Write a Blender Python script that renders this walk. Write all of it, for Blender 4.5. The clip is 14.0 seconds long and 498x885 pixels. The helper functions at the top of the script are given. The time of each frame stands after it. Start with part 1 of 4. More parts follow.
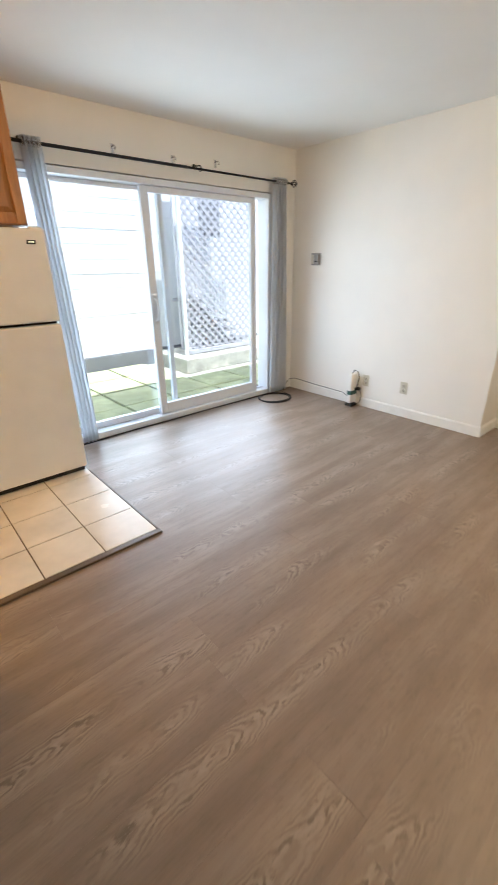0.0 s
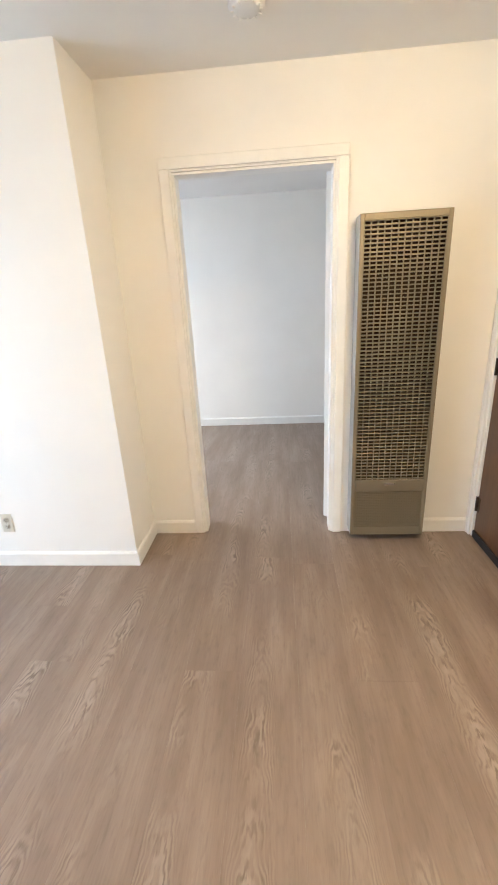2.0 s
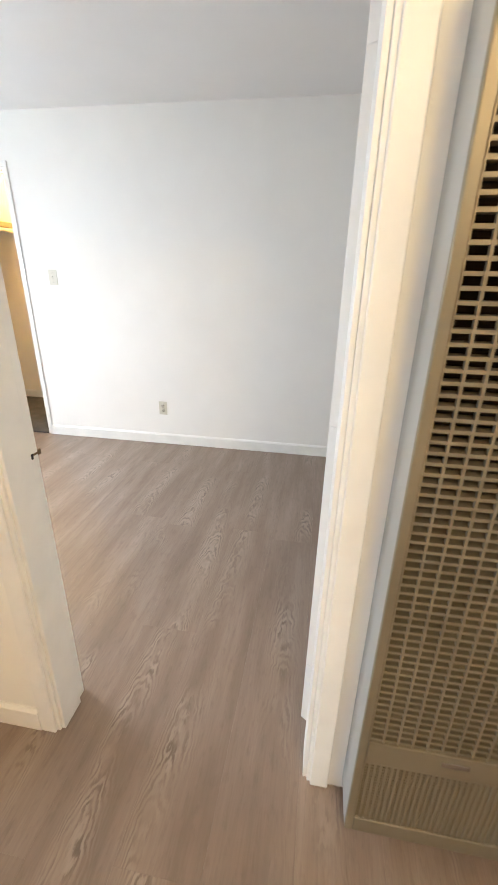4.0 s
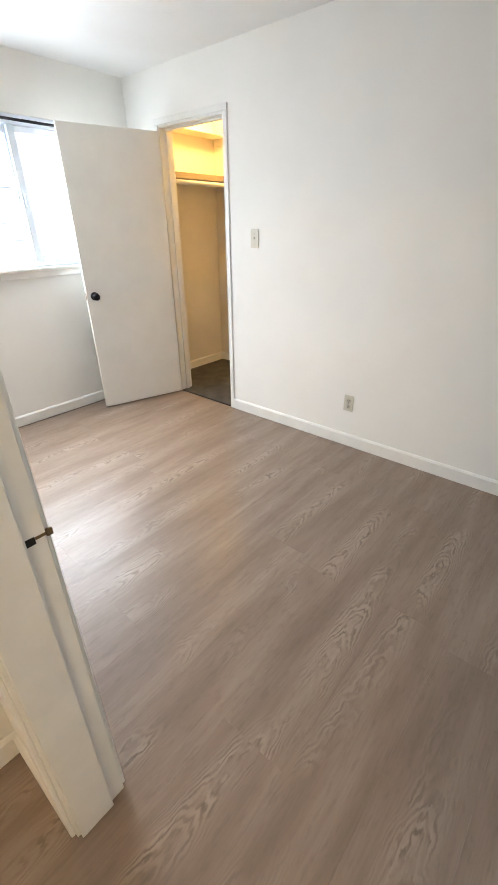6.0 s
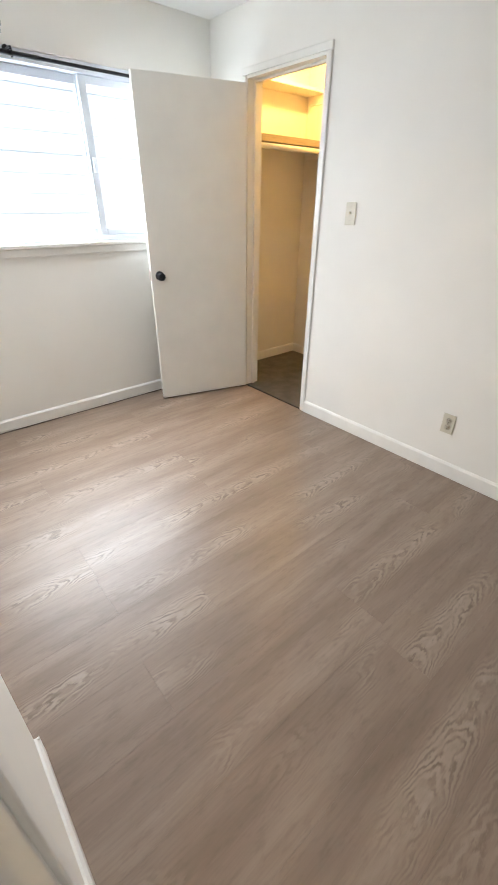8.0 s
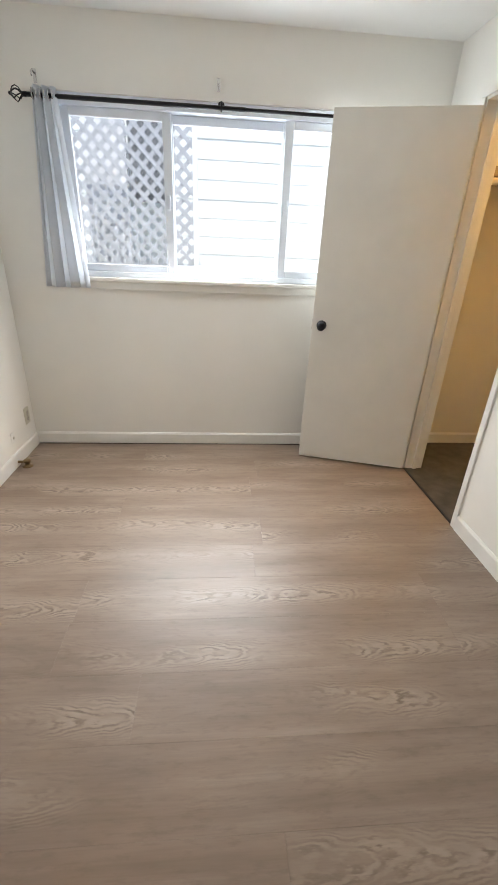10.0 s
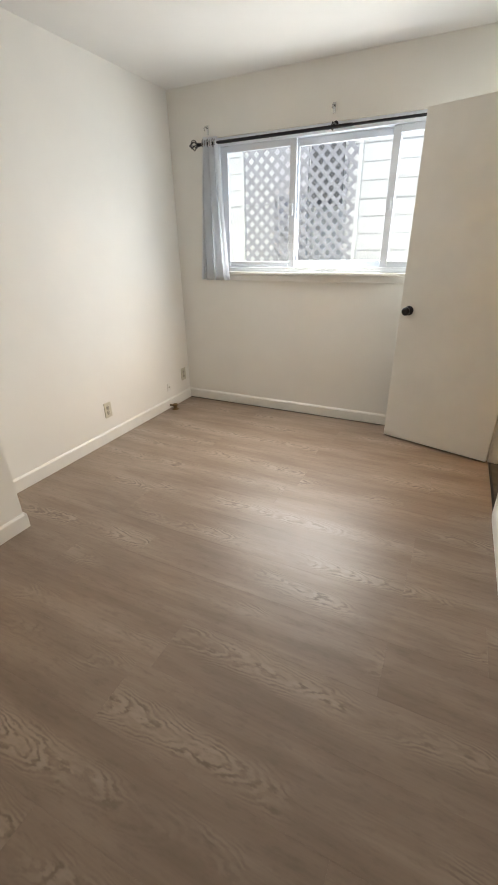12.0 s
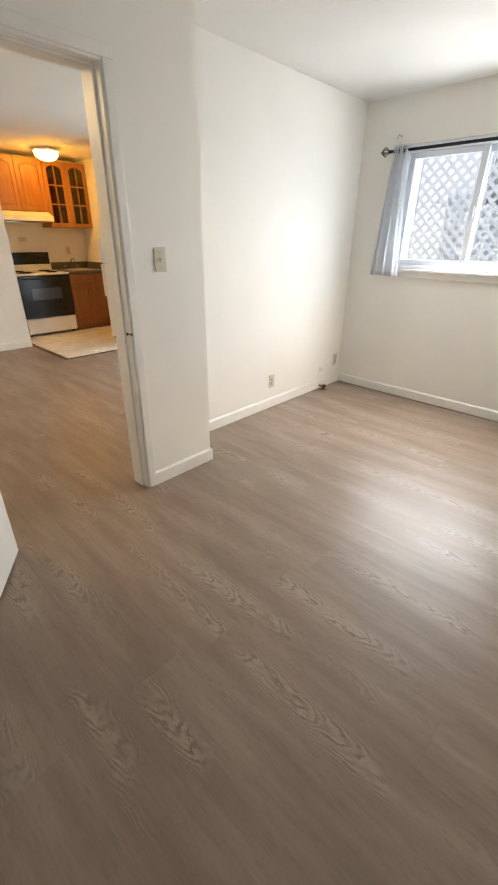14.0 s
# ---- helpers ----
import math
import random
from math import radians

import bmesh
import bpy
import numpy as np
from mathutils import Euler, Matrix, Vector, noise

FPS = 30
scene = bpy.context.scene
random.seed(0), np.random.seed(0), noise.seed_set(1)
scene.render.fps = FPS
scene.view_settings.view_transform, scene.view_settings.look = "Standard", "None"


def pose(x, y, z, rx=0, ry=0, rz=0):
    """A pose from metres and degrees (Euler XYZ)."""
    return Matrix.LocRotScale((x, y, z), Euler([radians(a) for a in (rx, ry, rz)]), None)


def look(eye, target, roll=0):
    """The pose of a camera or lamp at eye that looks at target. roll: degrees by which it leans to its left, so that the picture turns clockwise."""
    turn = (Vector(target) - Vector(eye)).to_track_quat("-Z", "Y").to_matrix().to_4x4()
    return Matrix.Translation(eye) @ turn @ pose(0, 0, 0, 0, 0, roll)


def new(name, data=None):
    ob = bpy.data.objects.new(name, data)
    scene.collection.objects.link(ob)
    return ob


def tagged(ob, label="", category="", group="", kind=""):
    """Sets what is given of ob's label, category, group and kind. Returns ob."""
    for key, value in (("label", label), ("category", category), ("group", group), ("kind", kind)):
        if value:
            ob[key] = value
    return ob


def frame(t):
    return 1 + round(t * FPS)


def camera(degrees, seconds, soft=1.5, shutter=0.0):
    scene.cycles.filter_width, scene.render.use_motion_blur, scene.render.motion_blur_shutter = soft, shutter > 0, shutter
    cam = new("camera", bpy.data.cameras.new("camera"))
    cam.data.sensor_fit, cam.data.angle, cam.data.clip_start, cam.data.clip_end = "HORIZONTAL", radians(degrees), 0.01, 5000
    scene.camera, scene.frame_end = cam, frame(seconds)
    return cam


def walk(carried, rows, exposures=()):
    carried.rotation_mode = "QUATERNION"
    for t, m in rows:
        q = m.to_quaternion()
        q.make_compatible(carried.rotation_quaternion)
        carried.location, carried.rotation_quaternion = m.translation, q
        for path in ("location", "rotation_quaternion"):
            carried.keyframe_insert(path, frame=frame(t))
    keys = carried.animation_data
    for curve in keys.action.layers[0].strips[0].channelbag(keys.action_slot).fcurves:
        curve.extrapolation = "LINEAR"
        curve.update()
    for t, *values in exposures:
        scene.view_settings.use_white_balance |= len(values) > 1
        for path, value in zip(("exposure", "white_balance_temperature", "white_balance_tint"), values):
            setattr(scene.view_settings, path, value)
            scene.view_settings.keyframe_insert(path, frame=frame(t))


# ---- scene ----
cam = camera(62.4, 14.0, soft=1.6, shutter=0.2)
PATH = [
    (0, (-3.613, -3.355, 1.381), (-2.404, -1.975, 0.585), -0.7),
    (0.3, (-3.411, -3.258, 1.389), (-2.373, -1.727, 0.626), 0.0),
    (0.5, (-3.302, -3.205, 1.393), (-2.197, -1.724, 0.629), -0.3),
    (1, (-2.827, -3.224, 1.398), (-1.163, -2.428, 0.625), -0.3),
    (1.5, (-2.388, -3.141, 1.428), (-0.531, -2.823, 0.758), -2.1),
    (2, (-1.967, -3.062, 1.417), (-0.085, -2.896, 0.761), -3.1),
    (2.2, (-1.814, -3.053, 1.408), (0.087, -3.003, 0.789), -2.7),
    (4.3, (-0.229, -3.295, 1.403), (1.535, -2.85, 0.572), 2.4),
    (4.5, (-0.109, -3.293, 1.414), (1.576, -2.662, 0.541), 1.0),
    (5, (0.087, -3.228, 1.421), (1.678, -2.353, 0.581), -2.0),
    (5.5, (0.229, -3.215, 1.438), (1.696, -2.158, 0.584), -0.3),
    (6, (0.284, -3.204, 1.428), (1.628, -2.056, 0.491), -0.6),
    (6.5, (0.302, -3.153, 1.439), (1.622, -1.955, 0.532), 0.8),
    (7, (0.362, -3.059, 1.415), (1.587, -1.813, 0.441), 0.8),
    (7.5, (0.431, -2.922, 1.397), (1.659, -1.661, 0.447), -2.0),
    (8, (0.562, -2.844, 1.386), (1.688, -1.531, 0.381), 0.5),
    (8.5, (0.762, -2.773, 1.374), (1.382, -1.189, 0.322), 0.3),
    (9, (0.957, -2.644, 1.401), (1.358, -0.959, 0.401), 4.5),
    (9.2, (1.01, -2.632, 1.395), (1.395, -0.922, 0.431), 2.9),
    (11.3, (2.215, -2.929, 1.32), (1.687, -1.189, 0.486), 3.8),
    (11.5, (2.272, -2.958, 1.318), (1.626, -1.27, 0.461), 2.0),
    (12, (2.374, -3.134, 1.351), (1.58, -1.513, 0.488), -1.1),
    (12.5, (2.45, -3.381, 1.326), (1.842, -1.684, 0.459), 1.3),
    (13, (2.486, -3.491, 1.37), (1.623, -1.923, 0.477), -0.7),
    (13.5, (2.417, -3.593, 1.367), (1.352, -2.139, 0.499), -0.4),
    (14, (2.412, -3.689, 1.395), (1.187, -2.385, 0.503), 0.7),
]
EXPOSURES = [(0.0, 0.88, 5850, 10), (0.6, 0.78, 5850, 10), (1.0, 0.82, 7000, 10), (1.5, 1.2, 6100, 10), (2.2, 1.44, 5450, 10), (4.5, 1.3, 5850, 10), (6.5, 0.88, 6000, 10), (8.5, 0.8, 6100, 10), (9.2, 0.66, 6200, 10), (11.5, 0.36, 6700, 10), (12.5, 0.30, 6800, 10), (14.0, 0.74, 6500, 10)]
walk(cam, [(t, look(eye, target, roll)) for t, eye, target, roll in PATH], EXPOSURES)


# ---- world, sun and exposure ----
world = bpy.data.worlds.new("sky")
scene.world = world
world.use_nodes = True
wn, wl = world.node_tree.nodes, world.node_tree.links
sky = wn.new("ShaderNodeTexSky")
sky.sky_type, sky.sun_disc = "NISHITA", False
sky.sun_elevation, sky.sun_rotation = radians(68), radians(180)
sky.air_density, sky.dust_density = 1.0, 1.5
wl.new(sky.outputs["Color"], wn["Background"].inputs["Color"])
wn["Background"].inputs["Strength"].default_value = 0.15

sun = new("sun", bpy.data.lights.new("sun", "SUN"))
sun.data.energy, sun.data.angle, sun.data.color = 5.0, radians(0.5), (1.0, 0.95, 0.87)
sun.matrix_world = look((0, -3.75, 9.27), (0, 0, 0))

H = 2.42  # ceiling height


def daylight(name, at, rx, rz, size, watts, spread, colour):
    """Skylight that comes in at an opening; rx tips it from straight down (0) to level with the floor (-90) and on up, rz turns it to a side."""
    d = bpy.data.lights.new(name, "AREA")
    d.shape, d.size, d.size_y, d.energy, d.spread, d.color = "RECTANGLE", size[0], size[1], watts, radians(spread), colour
    o = new(name, d)
    o.matrix_world = pose(*at, rx, 0, rz)
    return o


DAY, YARD, SIDE = (0.965, 0.97, 0.97), (0.77, 0.89, 1.0), (0.84, 0.92, 1.0)
for turn, k in ((-57, 0.2), (-19, 0.45), (19, 0.42)):
    daylight("daylight_glass_door_low", (-1.55, 0.072, 0.55), -66, turn, (2.25, 0.9), 5.6 * k, 74, YARD)
    daylight("daylight_glass_door_high", (-1.55, 0.072, 1.62), -120, turn, (2.25, 0.6), 1.7 * k, 110, YARD)
daylight("daylight_glass_door_front", (-1.55, 0.072, 1.03), -84, -8, (2.25, 1.8), 15.0, 165, YARD)
daylight("daylight_glass_door_side", (-1.55, 0.072, 1.1), -90, 62, (2.25, 1.6), 1.6, 66, YARD)
for turn in (-24, 24):
    daylight("daylight_window_low", (1.34, 0.218, 1.44), -44, turn, (1.42, 0.45), 11.5, 132, DAY)
    daylight("daylight_window_high", (1.5, 0.295, 1.6), -118, turn, (1.75, 0.6), 3.2, 116, DAY)
for turn, watts, colour in ((-76, 3.3, YARD), (76, 1.2, DAY)):
    daylight("daylight_window_side", (1.5, 0.218, 1.58), -90, turn, (1.75, 0.7), watts, 112, colour)
daylight("daylight_window_front", (1.86, 0.295, 1.6), -86, 0, (1.08, 0.74), 8.0, 165, SIDE)


# ---- materials ----
def material(name, rough=0.6, metal=0.0):
    m = bpy.data.materials.new(name)
    m.use_nodes = True
    b = m.node_tree.nodes["Principled BSDF"]
    b.inputs["Roughness"].default_value, b.inputs["Metallic"].default_value = rough, metal
    return m, m.node_tree.nodes, m.node_tree.links, b


def mixed(n, l, fac, a, b, mode="MIX"):
    x = n.new("ShaderNodeMix")
    x.data_type, x.blend_type = "RGBA", mode
    for sock, v in ((0, fac), (6, a), (7, b)):
        if isinstance(v, (int, float)):
            x.inputs[sock].default_value = v
        elif isinstance(v, tuple):
            x.inputs[sock].default_value = (*v, 1)
        else:
            l.new(v, x.inputs[sock])
    return x.outputs[2]


def noise_at(n, l, vec, scale, detail=3.0, rough=0.55, dist=0.0):
    x = n.new("ShaderNodeTexNoise")
    x.inputs["Scale"].default_value, x.inputs["Detail"].default_value = scale, detail
    x.inputs["Roughness"].default_value, x.inputs["Distortion"].default_value = rough, dist
    if vec:
        l.new(vec, x.inputs["Vector"])
    return x.outputs["Fac"]


def scaled(n, l, vec, size):
    x = n.new("ShaderNodeMapping")
    x.inputs["Scale"].default_value = size
    l.new(vec, x.inputs["Vector"])
    return x.outputs["Vector"]


def ramped(n, l, fac, lo, hi, a=0.0, b=1.0):
    x = n.new("ShaderNodeMapRange")
    x.inputs[1].default_value, x.inputs[2].default_value = lo, hi
    x.inputs[3].default_value, x.inputs[4].default_value = a, b
    l.new(fac, x.inputs[0])
    return x.outputs[0]


def bumped(n, l, b, height, strength, dist=0.002):
    x = n.new("ShaderNodeBump")
    x.inputs["Strength"].default_value, x.inputs["Distance"].default_value = strength, dist
    l.new(height, x.inputs["Height"])
    l.new(x.outputs[0], b.inputs["Normal"])


def coords(n, which="Object"):
    return n.new("ShaderNodeTexCoord").outputs[which]


def plain(name, colour, rough=0.6, metal=0.0, vary=0.08, scale=6.0, bump=0.15, grain=180.0):
    """A painted, moulded or metal surface: two scales of slight unevenness and a fine relief."""
    m, n, l, b = material(name, rough, metal)
    v = n.new("ShaderNodeNewGeometry").outputs["Position"]
    big, fine = noise_at(n, l, v, scale, 4), noise_at(n, l, v, grain, 2)
    dark = tuple(c * (1 - vary) for c in colour)
    light = tuple(min(1, c * (1 + vary * 0.5)) for c in colour)
    col = mixed(n, l, ramped(n, l, big, 0.3, 0.7), dark, light)
    l.new(col, b.inputs["Base Color"])
    l.new(ramped(n, l, big, 0.3, 0.7, rough * 0.9, min(1, rough * 1.1)), b.inputs["Roughness"])
    if bump:
        bumped(n, l, b, fine, bump, 0.001)
    return m


def calc(n, l, op, *args):
    x = n.new("ShaderNodeMath")
    x.operation = op
    for sock, v in zip(x.inputs, args):
        if isinstance(v, (int, float)):
            sock.default_value = v
        else:
            l.new(v, sock)
    return x.outputs[0]


def plank_wood(name):
    """Grey-brown vinyl plank: plain streaky ground, a band of cathedral figure, and a tone of its own for each plank."""
    m, n, l, b = material(name, 0.4)
    rnd = n.new("ShaderNodeObjectInfo").outputs["Random"]
    tc = coords(n)
    shift = n.new("ShaderNodeVectorMath")
    shift.operation = "SCALE"
    shift.inputs[0].default_value = (37.0, 13.0, 91.0)
    l.new(rnd, shift.inputs["Scale"])
    add = n.new("ShaderNodeVectorMath")
    add.operation = "ADD"
    l.new(tc, add.inputs[0])
    l.new(shift.outputs[0], add.inputs[1])
    v = add.outputs[0]
    sep = n.new("ShaderNodeSeparateXYZ")
    l.new(tc, sep.inputs[0])
    slow = noise_at(n, l, scaled(n, l, v, (1.1, 1.5, 1.0)), 1.0, 2.0)
    # the middle of the figured band wanders along the plank
    y0 = calc(n, l, "MULTIPLY_ADD", calc(n, l, "SINE", calc(n, l, "MULTIPLY", rnd, 97.0)), 0.055, calc(n, l, "MULTIPLY_ADD", slow, 0.09, -0.045))
    d = calc(n, l, "SUBTRACT", sep.outputs[1], y0)
    d2 = calc(n, l, "MULTIPLY", d, d)
    along = noise_at(n, l, scaled(n, l, v, (3.2, 6.0, 1.0)), 1.0, 3.0, 0.55)
    ragged = noise_at(n, l, scaled(n, l, v, (24.0, 80.0, 1.0)), 1.0, 5.0, 0.62)
    run = calc(n, l, "MULTIPLY_ADD", sep.outputs[0], 64.0, calc(n, l, "MULTIPLY", along, 56.0))
    phase = calc(n, l, "ADD", calc(n, l, "MULTIPLY", d2, 6200.0), calc(n, l, "MULTIPLY_ADD", ragged, 10.0, run))
    wave = calc(n, l, "SINE", phase)
    near = ramped(n, l, calc(n, l, "ABSOLUTE", d), 0.022, 0.080, 1.0, 0.0)
    where = ramped(n, l, noise_at(n, l, scaled(n, l, v, (1.7, 3.0, 1.0)), 1.0, 2.0), 0.44, 0.58)
    mask = calc(n, l, "MULTIPLY", near, where)
    fleck = ramped(n, l, noise_at(n, l, scaled(n, l, v, (12.0, 36.0, 1.0)), 1.0, 3.0), 0.42, 0.62)
    dark_line = calc(n, l, "MULTIPLY", ramped(n, l, wave, 0.0, 1.0), fleck)
    light_line = calc(n, l, "MULTIPLY", ramped(n, l, wave, 0.6, -1.0), ramped(n, l, fleck, 0.0, 1.0, 0.45, 1.0))
    streak = noise_at(n, l, scaled(n, l, v, (5.0, 130.0, 1.0)), 1.0, 5.0, 0.7)
    fine = noise_at(n, l, scaled(n, l, v, (16.0, 55.0, 1.0)), 1.0, 4.0, 0.65)
    room = n.new("ShaderNodeNewGeometry").outputs["Position"]
    soft = noise_at(n, l, scaled(n, l, v, (1.0, 13.0, 1.0)), 1.0, 4.0)
    broad = noise_at(n, l, scaled(n, l, room, (1.5, 7.0, 1.0)), 1.0, 4.0)
    base = mixed(n, l, ramped(n, l, soft, 0.30, 0.70), (0.243, 0.175, 0.130), (0.334, 0.254, 0.198))
    base = mixed(n, l, ramped(n, l, broad, 0.38, 0.66, 0.0, 0.72), base, (0.182, 0.127, 0.089))
    base = mixed(n, l, ramped(n, l, rnd, 0, 1, 0.0, 0.16), base, (0.216, 0.165, 0.125))
    base = mixed(n, l, ramped(n, l, streak, 0.42, 0.75, 0.0, 0.24), base, (0.132, 0.094, 0.066))
    base = mixed(n, l, ramped(n, l, fine, 0.52, 0.70, 0.0, 0.30), base, (0.130, 0.092, 0.065))
    base = mixed(n, l, calc(n, l, "MULTIPLY", mask, calc(n, l, "MULTIPLY_ADD", light_line, 0.44, 0.17)), base, (0.425, 0.340, 0.270))
    base = mixed(n, l, calc(n, l, "MULTIPLY", mask, calc(n, l, "MULTIPLY", dark_line, 0.60)), base, (0.092, 0.061, 0.041))
    b.inputs["Specular IOR Level"].default_value = 0.5
    l.new(base, b.inputs["Base Color"])
    l.new(ramped(n, l, streak, 0.3, 0.7, 0.33, 0.47), b.inputs["Roughness"])
    bumped(n, l, b, streak, 0.1, 0.0006)
    return m


def oak(name, a, c, rough=0.35, axis=(14.0, 14.0, 1.2)):
    m, n, l, b = material(name, rough)
    v = coords(n)
    g = noise_at(n, l, scaled(n, l, v, axis), 1.0, 4.0, 0.6, 0.6)
    f = noise_at(n, l, scaled(n, l, v, tuple(k * 9 for k in axis)), 1.0, 2.0)
    col = mixed(n, l, ramped(n, l, g, 0.3, 0.7), a, c)
    col = mixed(n, l, ramped(n, l, f, 0.4, 0.7, 0, 0.35), col, tuple(k * 0.55 for k in a))
    l.new(col, b.inputs["Base Color"])
    bumped(n, l, b, f, 0.1, 0.0006)
    return m


def cloth(name, colour):
    m, n, l, b = material(name, 0.9)
    v = n.new("ShaderNodeNewGeometry").outputs["Position"]
    w = noise_at(n, l, scaled(n, l, v, (900.0, 900.0, 300.0)), 1.0, 2.0)
    s = noise_at(n, l, v, 7.0, 3.0)
    col = mixed(n, l, ramped(n, l, s, 0.3, 0.7), tuple(c * 0.9 for c in colour), colour)
    l.new(mixed(n, l, ramped(n, l, w, 0.3, 0.7, 0, 0.25), col, tuple(c * 0.8 for c in colour)), b.inputs["Base Color"])
    bumped(n, l, b, w, 0.25, 0.0006)
    t, x = n.new("ShaderNodeBsdfTranslucent"), n.new("ShaderNodeMixShader")
    t.inputs[0].default_value = (*colour, 1)
    x.inputs[0].default_value = 0.65
    l.new(b.outputs[0], x.inputs[1])
    l.new(t.outputs[0], x.inputs[2])
    l.new(x.outputs[0], n["Material Output"].inputs[0])
    return m


def pane_glass(name, gloss=0.07, tint=(0.95, 0.97, 0.98)):
    m = bpy.data.materials.new(name)
    m.use_nodes = True
    n, l = m.node_tree.nodes, m.node_tree.links
    n.remove(n["Principled BSDF"])
    t, g, x = n.new("ShaderNodeBsdfTransparent"), n.new("ShaderNodeBsdfGlossy"), n.new("ShaderNodeMixShader")
    t.inputs[0].default_value, g.inputs["Roughness"].default_value = (*tint, 1), 0.02
    x.inputs[0].default_value = gloss
    l.new(t.outputs[0], x.inputs[1])
    l.new(g.outputs[0], x.inputs[2])
    l.new(x.outputs[0], n["Material Output"].inputs[0])
    return m


def glowing(name, colour, strength):
    m, n, l, b = material(name, 0.3)
    b.inputs["Base Color"].default_value = (*colour, 1)
    b.inputs["Emission Color"].default_value = (*colour, 1)
    b.inputs["Emission Strength"].default_value = strength
    return m


WALL = plain("wall_paint", (0.85, 0.825, 0.77), 0.62, vary=0.03, scale=2.2, bump=0.22, grain=120)
CEIL = plain("ceiling_paint", (0.82, 0.805, 0.775), 0.8, vary=0.04, scale=1.4, bump=0.3, grain=90)
TRIM = plain("trim_paint", (0.83, 0.81, 0.76), 0.38, vary=0.05, scale=9, bump=0.1)
DOORPAINT = plain("door_paint", (0.83, 0.805, 0.745), 0.45, vary=0.04, scale=5, bump=0.12)
VINYL = plain("white_vinyl", (0.78, 0.82, 0.88), 0.35, vary=0.03, bump=0.0)
HANDLE = plain("pale_grey_plastic", (0.68, 0.71, 0.75), 0.4, bump=0.0)
PLANK = plank_wood("vinyl_plank")
SUBFLOOR = plain("subfloor", (0.09, 0.07, 0.055), 0.9)
TILE = plain("ceramic_tile", (0.76, 0.71, 0.62), 0.25, vary=0.12, scale=5, bump=0.05)
GROUT = plain("grout", (0.16, 0.12, 0.08), 0.9)
TRIMWOOD = oak("threshold_wood", (0.10, 0.066, 0.04), (0.155, 0.105, 0.066), 0.4, (1.5, 20.0, 20.0))
FRIDGE = plain("fridge_enamel", (0.82, 0.815, 0.80), 0.38, vary=0.04, bump=0.3, grain=420)
OAK = oak("oak_cabinet", (0.30, 0.118, 0.025), (0.43, 0.19, 0.046))
OAKDARK = oak("sink_cabinet_wood", (0.22, 0.075, 0.025), (0.31, 0.12, 0.04))
BROWN = oak("entry_door_wood", (0.085, 0.036, 0.016), (0.14, 0.063, 0.028), 0.32, (10.0, 10.0, 1.0))
BLACK = plain("black_metal", (0.018, 0.017, 0.02), 0.35, 0.6, vary=0.2)
RUBBER = plain("black_rubber", (0.012, 0.012, 0.013), 0.6)
BRONZE = plain("dark_bronze", (0.05, 0.032, 0.022), 0.35, 0.85, vary=0.3)
CHROME = plain("brushed_chrome", (0.62, 0.61, 0.6), 0.22, 1.0, vary=0.1)
BRASS = plain("tarnished_brass", (0.20, 0.135, 0.07), 0.4, 0.9, vary=0.3)
PLATE = plain("ivory_plastic", (0.62, 0.58, 0.47), 0.4, vary=0.04, bump=0.0)
PLATEDARK = plain("ivory_plastic_inset", (0.54, 0.50, 0.40), 0.45, vary=0.05, bump=0.0)
SLOT = plain("slot_black", (0.02, 0.018, 0.015), 0.8, bump=0.0)
GREYBOX = plain("grey_plastic", (0.33, 0.32, 0.30), 0.45, vary=0.1, bump=0.0)
HEATER = plain("heater_enamel", (0.24, 0.20, 0.13), 0.42, 0.35, vary=0.12, scale=4)
HEATERSIDE = plain("heater_side_enamel", (0.42, 0.42, 0.40), 0.4, 0.35, vary=0.1, scale=4)
DARKIN = plain("heater_inside_shade", (0.03, 0.017, 0.008), 0.95)
CURTAIN = cloth("curtain_cloth", (0.81, 0.825, 0.85))
GLASS = pane_glass("window_glass")
# the brown tint carries the shade inside the cabinet
CABGLASS = pane_glass("cabinet_glass", 0.06, (0.5, 0.42, 0.32))
WHITEENAMEL = plain("stove_enamel", (0.80, 0.79, 0.75), 0.3, vary=0.04, bump=0.0)
BLACKGLASS = plain("oven_glass", (0.006, 0.006, 0.007), 0.16, vary=0.1, bump=0.0)
BLUEGLASS = plain("oven_window_glass", (0.06, 0.07, 0.09), 0.15, vary=0.1, bump=0.0)
COUNTER = plain("laminate_counter", (0.085, 0.075, 0.06), 0.35, vary=0.5, scale=90, bump=0.05)
CARPET = plain("closet_carpet", (0.09, 0.082, 0.07), 0.95, vary=0.45, scale=9, bump=0.8, grain=350)
CLOSETPAINT = plain("closet_paint", (0.80, 0.75, 0.64), 0.65, vary=0.05, scale=2.5)
SIDING = plain("siding_paint", (0.84, 0.86, 0.87), 0.6, vary=0.06, scale=3, bump=0.2)
# lath grey kept low: the screen's shade against the lit siding is in it
LATTICE = plain("shaded_lattice_wood", (0.44, 0.45, 0.50), 0.7, vary=0.14, scale=12, bump=0.3)
SKIRT = plain("painted_stair_skirt", (0.74, 0.74, 0.79), 0.8, vary=0.2, scale=5)
STAIRWOOD = plain("weathered_wood", (0.30, 0.30, 0.33), 0.8, vary=0.25, scale=10)
MOSS = plain("mossy_paver", (0.60, 0.64, 0.37), 0.9, vary=0.42, scale=3.5, bump=0.8, grain=60)
PAVER = plain("concrete_paver", (0.48, 0.48, 0.42), 0.85, vary=0.35, scale=6, bump=0.6, grain=90)
GROUND = plain("patio_ground", (0.50, 0.50, 0.43), 0.95, vary=0.4, scale=4, bump=0.8)
